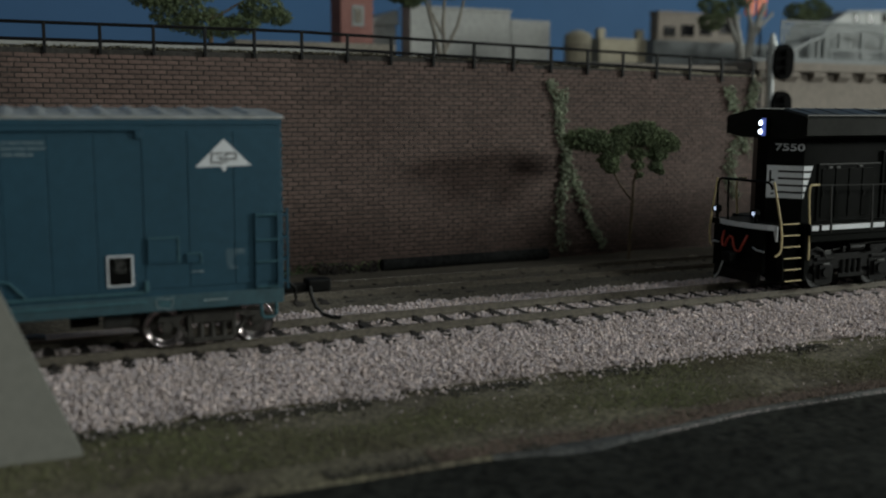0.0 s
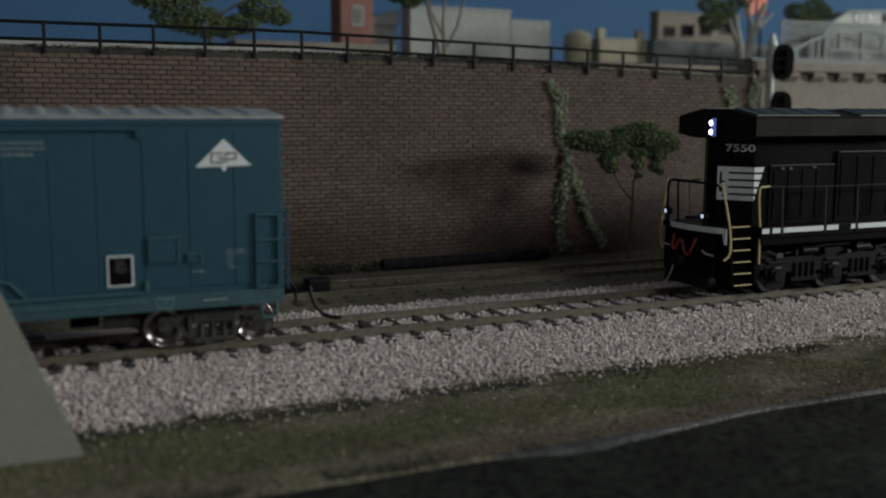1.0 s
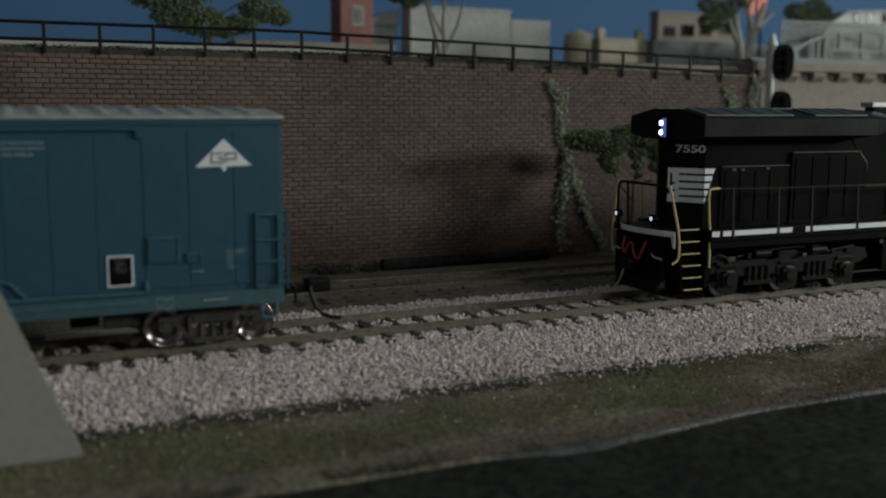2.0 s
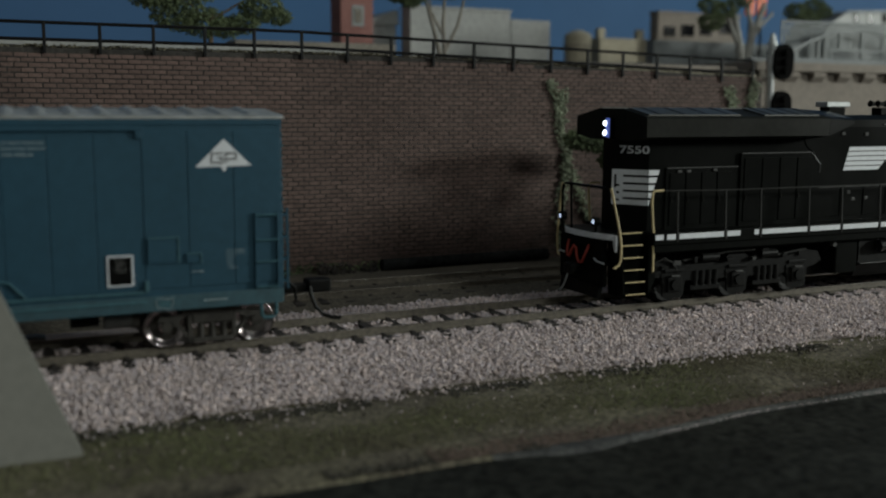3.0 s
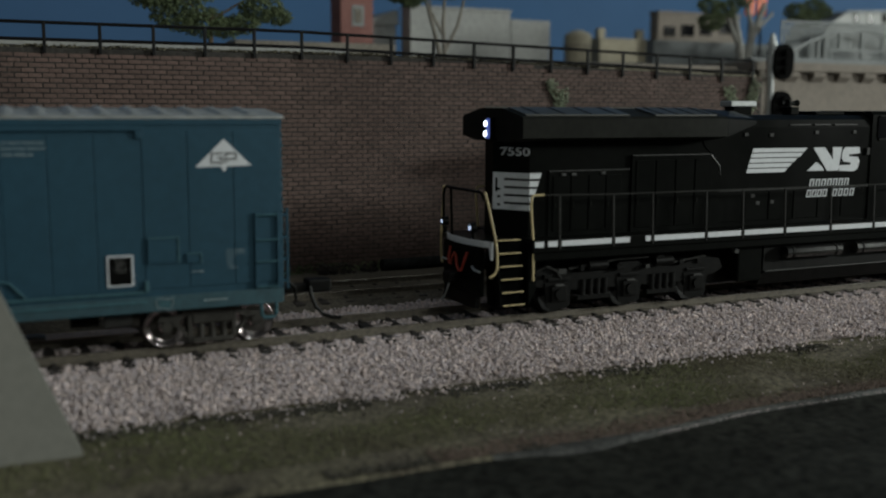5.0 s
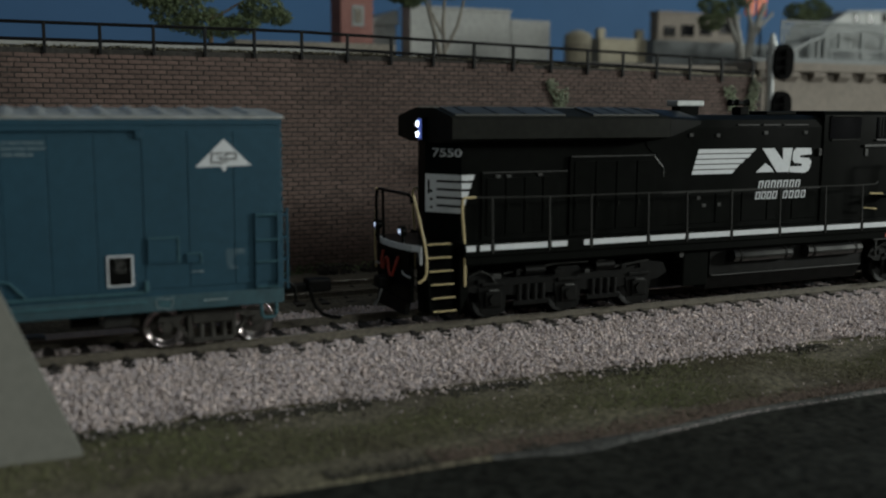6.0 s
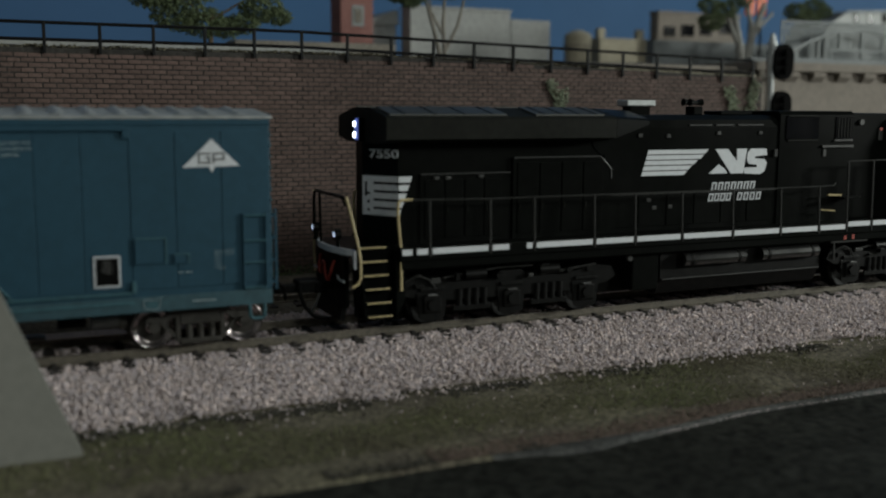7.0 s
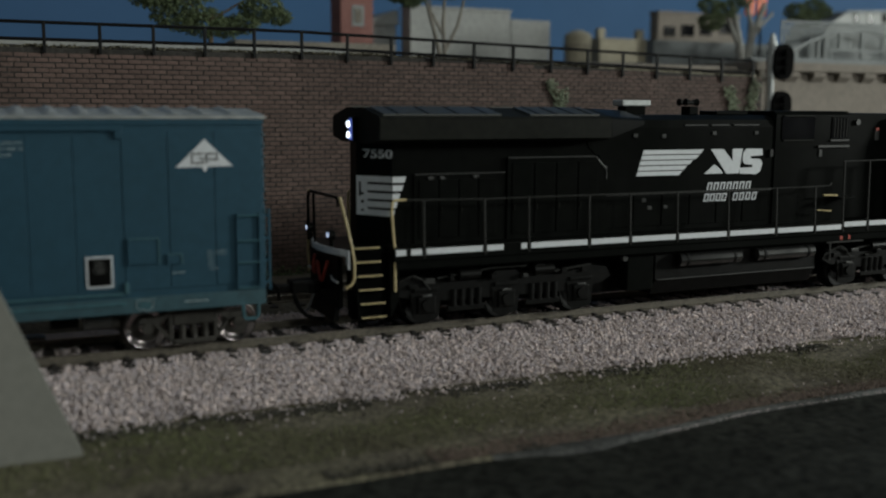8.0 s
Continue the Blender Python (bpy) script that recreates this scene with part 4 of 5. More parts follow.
            v.co.z = max(v.co.z, 51.8) - 0.6
    part("wing_fairing", bm, M_LOCO, ob, "tapered end of the radiator overhang")
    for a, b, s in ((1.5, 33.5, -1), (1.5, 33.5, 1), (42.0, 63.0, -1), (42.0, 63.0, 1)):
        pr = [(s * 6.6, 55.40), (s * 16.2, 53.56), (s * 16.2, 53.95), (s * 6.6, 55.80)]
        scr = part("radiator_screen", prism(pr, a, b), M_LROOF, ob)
        for k in range(4):
            t = a + (b - a) * (k + 0.5) / 4
            part("screen_bar", prism([(s * 6.8, 55.72), (s * 16.0, 53.92), (s * 16.0, 54.12), (s * 6.8, 55.92)], t - 0.25, t + 0.25), M_LOCO, scr)
    # rear lamps, number, stripes
    lamp = part("headlight_box", box(-1.5, 0.2, -2.4, 1.6, 46.9, 53.0, 0.3), M_LOCO, ob)
    part("light_pipe", box(-1.75, -1.45, -2.0, -0.2, 47.3, 52.7, 0.1), M_GLOW, lamp, "faintly blue glowing light pipe")
    for z in (51.3, 48.6):
        part("lens", cyl((-1.4, 0, z), (-2.0, 0, z), 0.88, 20, 0.7), M_LAMP, lamp, "glowing white headlight lens")
    # number and striped flag on the slanted rear corner
    foot, along, out = Vector((-0.6, -2.3)), Vector((0.567, -0.823)), Vector((-0.823, -0.567))

    def on_corner(s0, s1, z0, z1):
        p, q = foot + along * s0, foot + along * s1
        r = out * 0.07
        return prism([(p.x, p.y), (q.x, q.y), (q.x + r.x, q.y + r.y), (p.x + r.x, p.y + r.y)], z0, z1, "z")

    mid = foot + along * 6.6 + out * 0.05
    letters("road_number", "7550", 3.0, M_WHITE, ob, pose(mid.x * MM, mid.y * MM, 43.9 * MM, 90, 0, -55.4), "white road number", 1.5)
    for s0, s1, z0, z1 in ((0.1, 0.8, 28.4, 38.4), (0.8, 1.5, 36.9, 38.4), (0.8, 1.5, 28.4, 33.2), (1.5, 2.4, 34.2, 38.4), (2.4, 3.5, 28.4, 38.4), (1.5, 2.4, 32.2, 33.6), (1.5, 2.4, 30.0, 31.5), (1.5, 2.4, 28.4, 29.4)):
        part("flag_panel", on_corner(s0, s1, z0, z1), M_WHITE, ob, "white end panel of the striped flag")
    for i in range(5):
        z1 = 38.4 - 2.12 * i
        part("flag_stripe", on_corner(3.5, 10.85, z1 - 1.5, z1), M_WHITE, ob, "white stripe painted on the hood")
        bars = bmesh.new()
        flag_bar(bars, -11.37, [(5.7, z1), (9.4 - 0.75 * i, z1), (8.9 - 0.75 * i, z1 - 1.5), (5.7, z1 - 1.5)])
        part("flag_stripe", bars, M_WHITE, ob, "white stripe painted on the hood")
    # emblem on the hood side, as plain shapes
    bars = bmesh.new()
    y = -11.27
    for i in range(5):
        z1 = 44.0 - 1.50 * i
        slant = 0.48
        right = (101.0, 99.4, 97.2, 95.2, 93.6)[i]
        flag_bar(bars, y, [(81.2 - slant * i, z1), (right + 1.2, z1), (right, z1 - 1.22), (80.8 - slant * i, z1 - 1.22)])
    part("emblem_stripes", bars, M_WHITE, ob, "five white slanted stripes")
    for shape in ([(102.5, 36.9), (106.0, 39.6), (108.2, 38.3), (109.4, 36.9)], [(104.6, 44.0), (109.2, 44.0), (112.7, 40.4), (112.5, 44.0), (116.3, 44.0), (115.2, 36.8), (110.6, 36.8)],
                  [(116.6, 42.9), (117.8, 44.0), (123.6, 43.9), (124.0, 42.0), (119.4, 41.7), (119.4, 41.1), (123.0, 40.9), (124.0, 39.6), (123.2, 37.2), (121.6, 36.4), (115.6, 36.7), (115.4, 38.4), (120.2, 38.5), (120.2, 39.2), (117.2, 39.5), (116.4, 40.6)]):
        bars = bmesh.new()
        flag_bar(bars, y, shape)
        part("emblem_shape", bars, M_WHITE, ob, "white angular emblem shape")
    for x0, x1, z0, z1 in ((103.4, 120.0, 31.9, 34.4), (102.4, 111.0, 28.9, 31.2), (113.0, 122.4, 28.9, 31.2)):
        bars = bmesh.new()
        n = round((x1 - x0) / 2.4)
        for k in range(n):
            a = x0 + (x1 - x0) * k / n
            for u in (0.0, 1.25):
                flag_bar(bars, y - 0.2, [(a + u, z0), (a + u + 0.5, z0), (a + u + 1.0, z1), (a + u + 0.5, z1)])
            for c, lean in ((z0, 0.0), (z1 - 0.42, 0.42)):
                flag_bar(bars, y - 0.27, [(a + 0.3 + lean, c), (a + 1.45 + lean, c), (a + 1.53 + lean, c + 0.42), (a + 0.38 + lean, c + 0.42)])
        part("lettering_bar", bars, M_WHITE, ob, "slanted white lettering strip")
    # handrails
    rail_pts = [(7.3, -16.9, RAIL_Z)] + [(v, -16.9, RAIL_Z - 0.4) for v in STANCHIONS[2:-3]] + [(145.5, -16.9, RAIL_Z - 0.2), (147.5, -15.6, RAIL_Z + 0.4)]
    part("handrail", tube(rail_pts, 0.22, 6), M_STANCH, ob)
    part("handrail", tube([(150.4, -16.9, 39.6), (151.0, -16.9, 40.0), (176.0, -16.9, 40.2)], 0.24, 6), M_STANCH, ob)
    for v in STANCHIONS[1:]:
        top = RAIL_Z - 0.4 if v < 150 else 40.0
        part("stanchion", tube([(v, -17.55, 18.6), (v, -17.3, 22.5), (v, -16.9, top)], 0.36, 6), M_STANCH, ob)
    part("corner_handrail", tube([(7.4, -16.3, 33.0), (4.3, -16.3, 33.0), (3.7, -16.3, 32.5), (3.5, -16.3, 30.0), (4.0, -16.3, 24.0), (4.3, -16.4, 21.0), (4.3, -16.6, 10.4)], 0.34, 8), M_GOLD, ob, "yellow corner handrail")
    part("corner_handrail", tube([(-9.6, -15.6, 34.2), (-8.2, -15.8, 28.5), (-6.7, -16.1, 21.8), (-6.2, -16.2, 18), (-6.2, -16.2, 14.2), (-6.9, -16.2, 12.8), (-8.3, -16.0, 12.0)], 0.34, 8), M_GOLD, ob, "yellow corner handrail")
    part("corner_handrail", tube([(-9.6, 9.6, 34.0), (-9.2, 11.4, 27.0), (-8.8, 12.8, 21.8), (-8.6, 13.6, 17.0), (-8.4, 13.4, 13.0), (-8.8, 12.2, 12.2)], 0.34, 8), M_GOLD, ob, "yellow corner handrail")
    part("corner_handrail", tube([(7.4, 15.8, 33.0), (4.3, 15.8, 33.0), (3.7, 15.8, 32.5), (3.5, 15.8, 30.0), (4.0, 15.8, 24.0), (4.3, 15.8, 21.0), (4.3, 15.8, 10.4)], 0.34, 8), M_GOLD, ob, "yellow corner handrail")
    part("end_handrail", tube([(-9.9, 8.8, 21), (-10.0, 8.8, 31.5), (-10.0, 8.2, 33.4), (-10.0, 7.0, 34.0), (-10.0, -4, 34.0), (-9.9, -13.4, 34.0), (-9.8, -14.6, 33.4), (-9.7, -15.2, 32.0)], 0.42, 6), M_LOCO, ob)
    part("end_handrail", tube([(-9.9, 3.5, 21), (-10.0, 3.8, 28), (-10.0, 4, 33.9)], 0.36, 6), M_LOCO, ob)
    # rear platform, pilot, steps
    part("platform", prism([(-8.2, 13.6), (-9.8, 6), (-10.2, 0), (-9.8, -6), (-8.4, -12.4), (-6.6, -13.6), (-6.6, -11.8), (4.2, -11.8), (4.2, 11.8), (-6.6, 11.8), (-6.6, 13.6)], 19.2, 21.0, "z"), M_LOCO, ob)
    lip = prism([(-8.4, 11.5), (-10.2, 5), (-10.7, -1), (-10.2, -7), (-8.8, -12.9), (-7.4, -15.4), (-7.0, -15.2), (-8.3, -12.6), (-9.7, -7), (-10.2, -1), (-9.7, 5), (-7.9, 11.5)], 19.6, 21.1, "z")
    prism([(-15.6, 20.9), (-13.6, 20.9), (-15.0, 16.4), (-15.6, 16.4)], -7.6, -7.1, "x", lip)
    part("platform_lip", lip, M_WHITE, ob, "white edge of the rear platform")
    part("pilot", box(-8.8, -7.4, -11.6, 11.6, 6.0, 19.1, 0.5), M_LOCO, ob)
    part("plow", prism([(-9.6, 2.8), (-8.2, 2.8), (-7.8, 6.2), (-8.9, 6.2)], -10.0, 10.0, "y"), M_LGRIME, ob)
    part("step_well", prism([(-5.6, 3.6), (3.4, 3.6), (4.0, 20.8), (-6.2, 20.8)], -13.2, -9.5, "y"), M_LOCO, ob)
    part("step_side", prism([(-6.4, 20.8), (-6.0, 20.8), (-4.6, 3.8), (-5.0, 3.8)], -16.2, -12.0, "y"), M_LOCO, ob)
    part("step_side", prism([(3.0, 20.8), (5.6, 20.8), (5.6, 8.0), (3.4, 3.8)], -16.0, -12.0, "y"), M_LOCO, ob)
    for i in range(6):
        z = 21.75 - 3.45 * i
        a = -6.2 + 0.36 * i
        st = part("step", box(a, a + 6.5, -16.3, -12.5, z - 0.55, z - 0.2, 0.08), M_LOCO, ob)
        part("step_edge", box(a, a + 6.5, -16.55, -16.25, z - 0.30, z + 0.02, 0.06), M_GOLD, st, "yellow step edge")
    # ditch lights, hoses, coupler
    for yy in (9.4, -8.0):
        d = part("ditch_light", cyl((-8.6, yy, 24.2), (-10.2, yy, 24.2), 1.3, 16), M_LOCO, ob)
        part("foot", cyl((-9.2, yy, 21.0), (-9.2, yy, 23.0), 0.5, 8), M_LOCO, d)
        part("lens", cyl((-10.1, yy, 24.2), (-10.4, yy, 24.2), 0.72, 16, 0.5), M_DITCH, d, "small glowing lens")
    part("red_hose", tube([(-9.2, 5.8, 17.6), (-9.6, 6.2, 14.6), (-9.6, 6.0, 13.0), (-9.6, 4.8, 12.8), (-9.6, 3.8, 14.8), (-9.6, 2.6, 16.2), (-9.7, 1.2, 15.8), (-9.8, 0.6, 13.4), (-9.8, -0.6, 11.8), (-9.8, -2.2, 12.0), (-9.6, -3.6, 14.6), (-9.2, -4.8, 17.2)], 0.42, 8), M_RED, ob, "looped red air hose", True)
    part("hose_fitting", tube([(-9.2, 11.6, 13.4), (-9.6, 10.0, 13.9), (-9.6, 7.6, 13.7)], 0.28, 6), M_MAST, ob, "silver hose fitting")
    part("hose_fitting", tube([(-9.2, -7.4, 13.8), (-9.6, -9.4, 13.2), (-9.2, -12.4, 12.9)], 0.28, 6), M_MAST, ob, "silver hose fitting")
    part("uncoupling_wire", tube([(-9.2, 5.4, 9.0), (-10.0, 5.6, 6.4), (-10.6, 6.2, 4.0), (-11.2, 7.4, 2.4)], 0.3, 6), M_MAST, ob, "silver uncoupling wire")
    cp = part("coupler", box(-11.2, -6, -1.2, 1.2, 9.2, 11.2, 0.3), M_LGRIME, ob)
    part("knuckle", box(-13.6, -10.2, -2.4, 2.0, 8.6, 11.8, 0.6), M_LGRIME, cp)
    # fuel tank and reservoirs
    part("fuel_tank", prism([(-14.6, 16.4), (-14.6, 8.0), (-12.4, 3.4), (12.4, 3.4), (14.6, 8.0), (14.6, 16.4)], 84.0, 143.4), M_LGRIME, ob)
    part("tank_skirt", box(84.4, 143.0, -15.2, -14.5, 7.5, 7.9, 0.1), M_EDGE, ob)
    for a, b, z in ((90.6, 112.4, 13.2), (118.6, 140.4, 13.2)):
        r = part("air_reservoir", cyl((a, -16.0, z), (b, -16.0, z), 1.9, 20), M_RES, ob, "glossy black air reservoir")
        for x in (a + 2.5, b - 2.5):
            part("strap", cyl((x - 0.4, -16.0, z), (x + 0.4, -16.0, z), 2.02, 20), M_LGRIME, r)
    part("filter_box", box(74.5, 83.5, -14.6, -9.0, 5.0, 17.6, 0.4), M_LOCO, ob)
    part("drain", cyl((73.6, -15.0, 14.4), (73.6, -13.6, 14.4), 0.8, 12), M_TANK, ob, "pale round fitting")
    part("brake_pipe", tube([(146, -16.4, 15.3), (161, -16.4, 15.3)], 0.3, 6), M_TANK, ob, "pale pipe")
    part("brake_pipe", tube([(147.4, -16.4, 15.2), (147.4, -16.6, 9.8)], 0.35, 6), M_TANK, ob, "pale pipe")
    part("red_valve", box(150.6, 152.2, -16.9, -16.0, 15.8, 17.4, 0.2), M_RED, ob, "small red valve")
    part("red_valve", box(154.0, 155.4, -16.9, -16.0, 15.8, 17.6, 0.2), M_RED, ob, "small red valve")
    # Added dark block, where motors would sit, closes the see-through gap.
    part("inner_frame", box(8, 216, -6.5, 6.5, 3.6, 15.5, 0.4), M_WHEELD, ob)
    # trucks
    fit = np.random.default_rng(17)
    for c in (37.0, 181.0):
        xs = (c - 23, c, c + 23)
        for yy in (-12.2, 12.2):
            t = part("truck_frame", heavy_truck_side(bmesh.new(), c, yy, xs), M_LGRIME, ob)
            if yy < 0:
                part("brake_cylinder", cyl((c - 14, yy - 1.6, 13.0), (c - 8, yy - 1.6, 13.0), 1.3, 12), M_LGRIME, t)
                part("brake_cylinder", cyl((c + 8, yy - 1.6, 13.0), (c + 14, yy - 1.6, 13.0), 1.3, 12), M_LGRIME, t)
                # Small pale strips stand in for the glints at the axle boxes.
                for x in xs:
                    part("journal_cap", box(x - 1.6, x + 1.2, yy - 2.5, yy - 1.6, 8.05, 8.5, 0.1), M_TANK, t, "pale metal glint strip over the journal")
                part("brake_rod", tube([(c - 20, yy - 1.4, 12.4), (c - 4, yy - 1.5, 14.2), (c + 6, yy - 1.5, 14.2)], 0.3, 6), M_EDGE, t)
                part("brake_rod", tube([(c + 9, yy - 1.4, 11.6), (c + 26, yy - 1.5, 13.4)], 0.35, 6), M_EDGE, t)
                for k in range(9):
                    fx, fz, fw, fh = c - 28 + 6.4 * k + fit.uniform(-2, 2), fit.uniform(10.0, 14.2), fit.uniform(0.5, 1.8), fit.uniform(0.3, 0.9)
                    part("brake_fitting", box(fx - fw, fx + fw, yy - fit.uniform(1.6, 2.6), yy - 0.8, fz - fh, fz + fh, 0.15), M_EDGE if k % 4 == 1 else M_LGRIME, t)
                part("brake_hose", tube([(c - 31, yy - 1.3, 12.0), (c - 27, yy - 1.9, 13.6), (c - 24, yy - 1.6, 12.2), (c - 22, yy - 1.3, 9.6)], 0.3, 6), M_EDGE, t)
        for x in xs:
            wheel_pair(ob, x, 6.0, M_WHEELD)
    # roof details
    part("roof_box", box(79.6, 89.4, -2.6, 2.6, 56.2, 57.9, 0.3), M_MAST, ob, "pale grey roof box")
    part("roof_foot", box(81, 88, -2.0, 2.0, 53.6, 56.3, 0.2), M_LOCO, ob)
    horn = part("horn", box(103.6, 107.0, -2.0, 2.0, 53.7, 56.2, 0.3), M_LOCO, ob)
    for yy, dx in ((-1.5, -1), (0, 1), (1.5, -1)):
        part("trumpet", cyl((105.2, yy, 57.2), (105.2 + dx * 2.8, yy, 57.4), 0.45, 10, 1.1), M_LOCO, horn)
    part("exhaust", box(112, 124, -4, 4, 53.7, 54.9, 0.3), M_LOCO, ob)
    return ob


# ---- boxcar (x in place, z from the rail top) ----
END, LEFT = 64.3, -110.7


def build_car():
    ob = thing("boxcar", "teal blue model boxcar with a silvery roof", "boxcar")
    part("body", box(LEFT, END, -17.0, 17.0, 10.3, 52.9, 0.25), M_TEAL, ob)
    # side panels divided by narrow seams
    seams = [END - 0.5 - 0.0, 52.9, 42.7, 32.9, 23.0, 13.6, 4.5, -5.2, -15.0, -24.8, -34.6, -44.4, -54.2, -64, -73.8, -83.6, -93.4, -103.2, LEFT + 0.5]
    for s in (-1, 1):
        for b, a in zip(seams, seams[1:]):
            door = 32.9 >= b > -54
            y0, y1 = (17.25, 16.9) if not door else (17.15, 16.9)
            p = part("side_panel", box(a + 0.08, b - 0.08, s * y0, s * y1, 15.3, 50.2 if not door else 49.4, 0.1), M_TEAL, ob)
    part("side_sill", box(LEFT, END - 0.05, -17.5, 17.5, 10.1, 13.6, 0.2), M_SILL, ob)
    part("sill_ledge", box(LEFT, 32.6, -17.65, -16.9, 14.3, 14.9, 0.12), M_TEAL2, ob)
    part("door_track", box(-56, 33.4, -17.9, -17.0, 50.3, 51.4, 0.15), M_TEAL, ob)
    part("door_track", box(-56, 33.0, -17.8, -17.0, 12.2, 12.8, 0.12), M_TEAL2, ob)
    part("door_roller", box(31.6, 33.2, -17.8, -17.0, 48.6, 50.4, 0.2), M_TEAL, ob)
    part("door_stop", box(32.6, 33.6, -17.8, -17.0, 14.6, 17.2, 0.2), M_TEAL2, ob)
    part("corner_brace", tube([(2, -17.5, 19.0), (5.0, -17.5, 18.6), (8.2, -17.5, 15.0)], 0.25, 6), M_TEAL2, ob)
    part("eave_plate", box(LEFT, END, -17.35, 17.35, 51.5, 53.0, 0.15), M_TEAL, ob)
    # roof of pressed panels with scalloped cross ribs
    part("roof", prism([(-17.6, 52.9), (-17.6, 53.35), (-15.0, 53.85), (0, 55.1), (15.0, 53.85), (17.6, 53.35), (17.6, 52.9)], LEFT - 0.3, END + 0.5), M_ROOF, ob, "silvery galvanised roof")
    rib = None
    for i in range(27):
        x = END - 6.2 - 6.45 * i
        if rib is None:
            bm = bmesh.new()
            hump = [(-2.4, 0.0), (-1.6, 0.10), (-0.9, 0.36), (-0.3, 0.5), (0.3, 0.5), (0.9, 0.34), (1.5, 0.08), (2.0, 0.0)]
            line = []
            for y, z, k in ((-17.3, 53.36, 0.35), (-15.0, 53.81, 0.9), (-7.5, 54.43, 1.0), (0, 55.06, 1.0), (7.5, 54.43, 1.0), (15.0, 53.81, 0.9), (17.3, 53.36, 0.35)):
                line.append([bm.verts.new((x + u + 0.02 * y, y, z + k * h)) for u, h in hump])
            for p, q in zip(line, line[1:]):
                for k in range(len(hump) - 1):
                    bm.faces.new((p[k], p[k + 1], q[k + 1], q[k]))
            bmesh.ops.recalc_face_normals(bm, faces=bm.faces)
            rib = part("roof_rib", bm, M_ROOF, ob)
        else:
            again(rib, -6.45 * i)
    # end: ribs, ladder, brake platform
    for i in range(7):
        part("end_rib", box(END - 0.1, END + 0.55, -15.5, 15.5, 16 + 5 * i, 18.4 + 5 * i, 0.25), M_TEAL, ob)
    for i in range(14):
        part("rivet", box(END - 0.05, END + 0.3, -17.2, -16.6, 16.5 + 2.5 * i, 17.0 + 2.5 * i, 0.08), M_TEAL2, ob)
    for yy in (-16.4, -11.8):
        lad = part("end_ladder_rail", box(END + 0.9, END + 1.5, yy - 0.25, yy + 0.25, 13.2, 32.2, 0.08), M_TEAL, ob)
    for z in (15, 20.2, 25.4, 30.6):
        part("end_rung", tube([(END + 1.4, -16.4, z), (END + 1.4, -11.8, z)], 0.22, 6), M_TEAL2, ob)
        part("end_bracket", box(END - 0.1, END + 1.0, -16.6, -16.2, z - 0.3, z + 0.3, 0.05), M_TEAL, ob)
    # side ladder
    for x in (57.7, 62.9):
        part("ladder_rail", box(x - 0.2, x + 0.2, -17.9, -17.2, 13.8, 31.4, 0.08), M_TEAL, ob)
    for z in (30.9, 25.1, 20.1, 14.2):
        part("rung", tube([(57.7, -18.0, z), (62.9, -18.0, z)], 0.22, 6), M_TEAL2, ob)
    part("stirrup", tube([(58.8, -17.2, 10.4), (59.0, -17.2, 7.4), (59.5, -17.2, 6.8), (61.8, -17.2, 6.8), (62.3, -17.2, 7.4), (62.4, -17.2, 10.4)], 0.42, 6), M_TEAL2, ob)
    # hatch outlines; the paler top lip and right post carry their lit edges
    for x0, x1, z0, z1 in ((33.8, 40.2, 21.2, 26.6), (42.2, 45.2, 20.9, 22.8)):
        h = part("hatch", box(x0, x1, -17.55, -17.0, z0, z1, 0.15), M_TEAL, ob)
        part("hatch_lip", box(x0 - 0.2, x1 + 0.2, -17.75, -17.5, z1 - 0.1, z1 + 0.25, 0.05), M_TEAL2, h)
        part("hatch_lip", box(x0 - 0.2, x1 + 0.2, -17.7, -17.5, z0 - 0.25, z0 + 0.05, 0.05), M_TEAL, h)
        part("hatch_post", box(x1 - 0.15, x1 + 0.2, -17.75, -17.5, z0 - 0.3, z1, 0.05), M_TEAL2, h)
        part("hatch_post", box(x0 - 0.25, x0 + 0.15, -17.75, -17.5, z0 - 0.3, z1, 0.05), M_TEAL, h)
    # markings
    mk = part("emblem", prism([(44.4, 42.1), (50.2, 42.2), (50.9, 40.9), (51.6, 42.2), (57.2, 42.3), (50.9, 48.4)], -17.36, -17.28, "y"), M_WHITE, ob, "white triangular emblem")
    for x0 in (47.9, 51.1):
        ring = bmesh.new()
        z0, z1, x1 = 42.9, 45.3, x0 + 2.7
        box(x0, x1, -17.44, -17.37, z1 - 0.32, z1, 0, ring)
        box(x0, x0 + 0.32, -17.44, -17.37, z0, z1 - 0.25, 0, ring)
        if x0 < 50:
            box(x0 + 0.25, x1, -17.44, -17.37, z0, z0 + 0.32, 0, ring)
            box(x1 - 0.32, x1, -17.44, -17.37, z0 + 0.25, z0 + 1.1, 0, ring)
            box(x0 + 1.6, x1, -17.44, -17.37, z0 + 1.1, z0 + 1.42, 0, ring)
        else:
            box(x0 + 0.25, x1, -17.44, -17.37, z0 + 0.78, z0 + 1.1, 0, ring)
            box(x1 - 0.32, x1, -17.44, -17.37, z0 + 1.1, z1 - 0.25, 0, ring)
        part("emblem_mark", ring, M_INK, mk, "thin dark outline mark")
    pl = part("data_plate", box(24.8, 30.4, -17.45, -17.2, 16.3, 23.2, 0), M_WHITE, ob, "black plate with a white border")
    part("plate_face", box(25.2, 30.0, -17.5, -17.46, 16.7, 22.8), M_PLATE, pl)
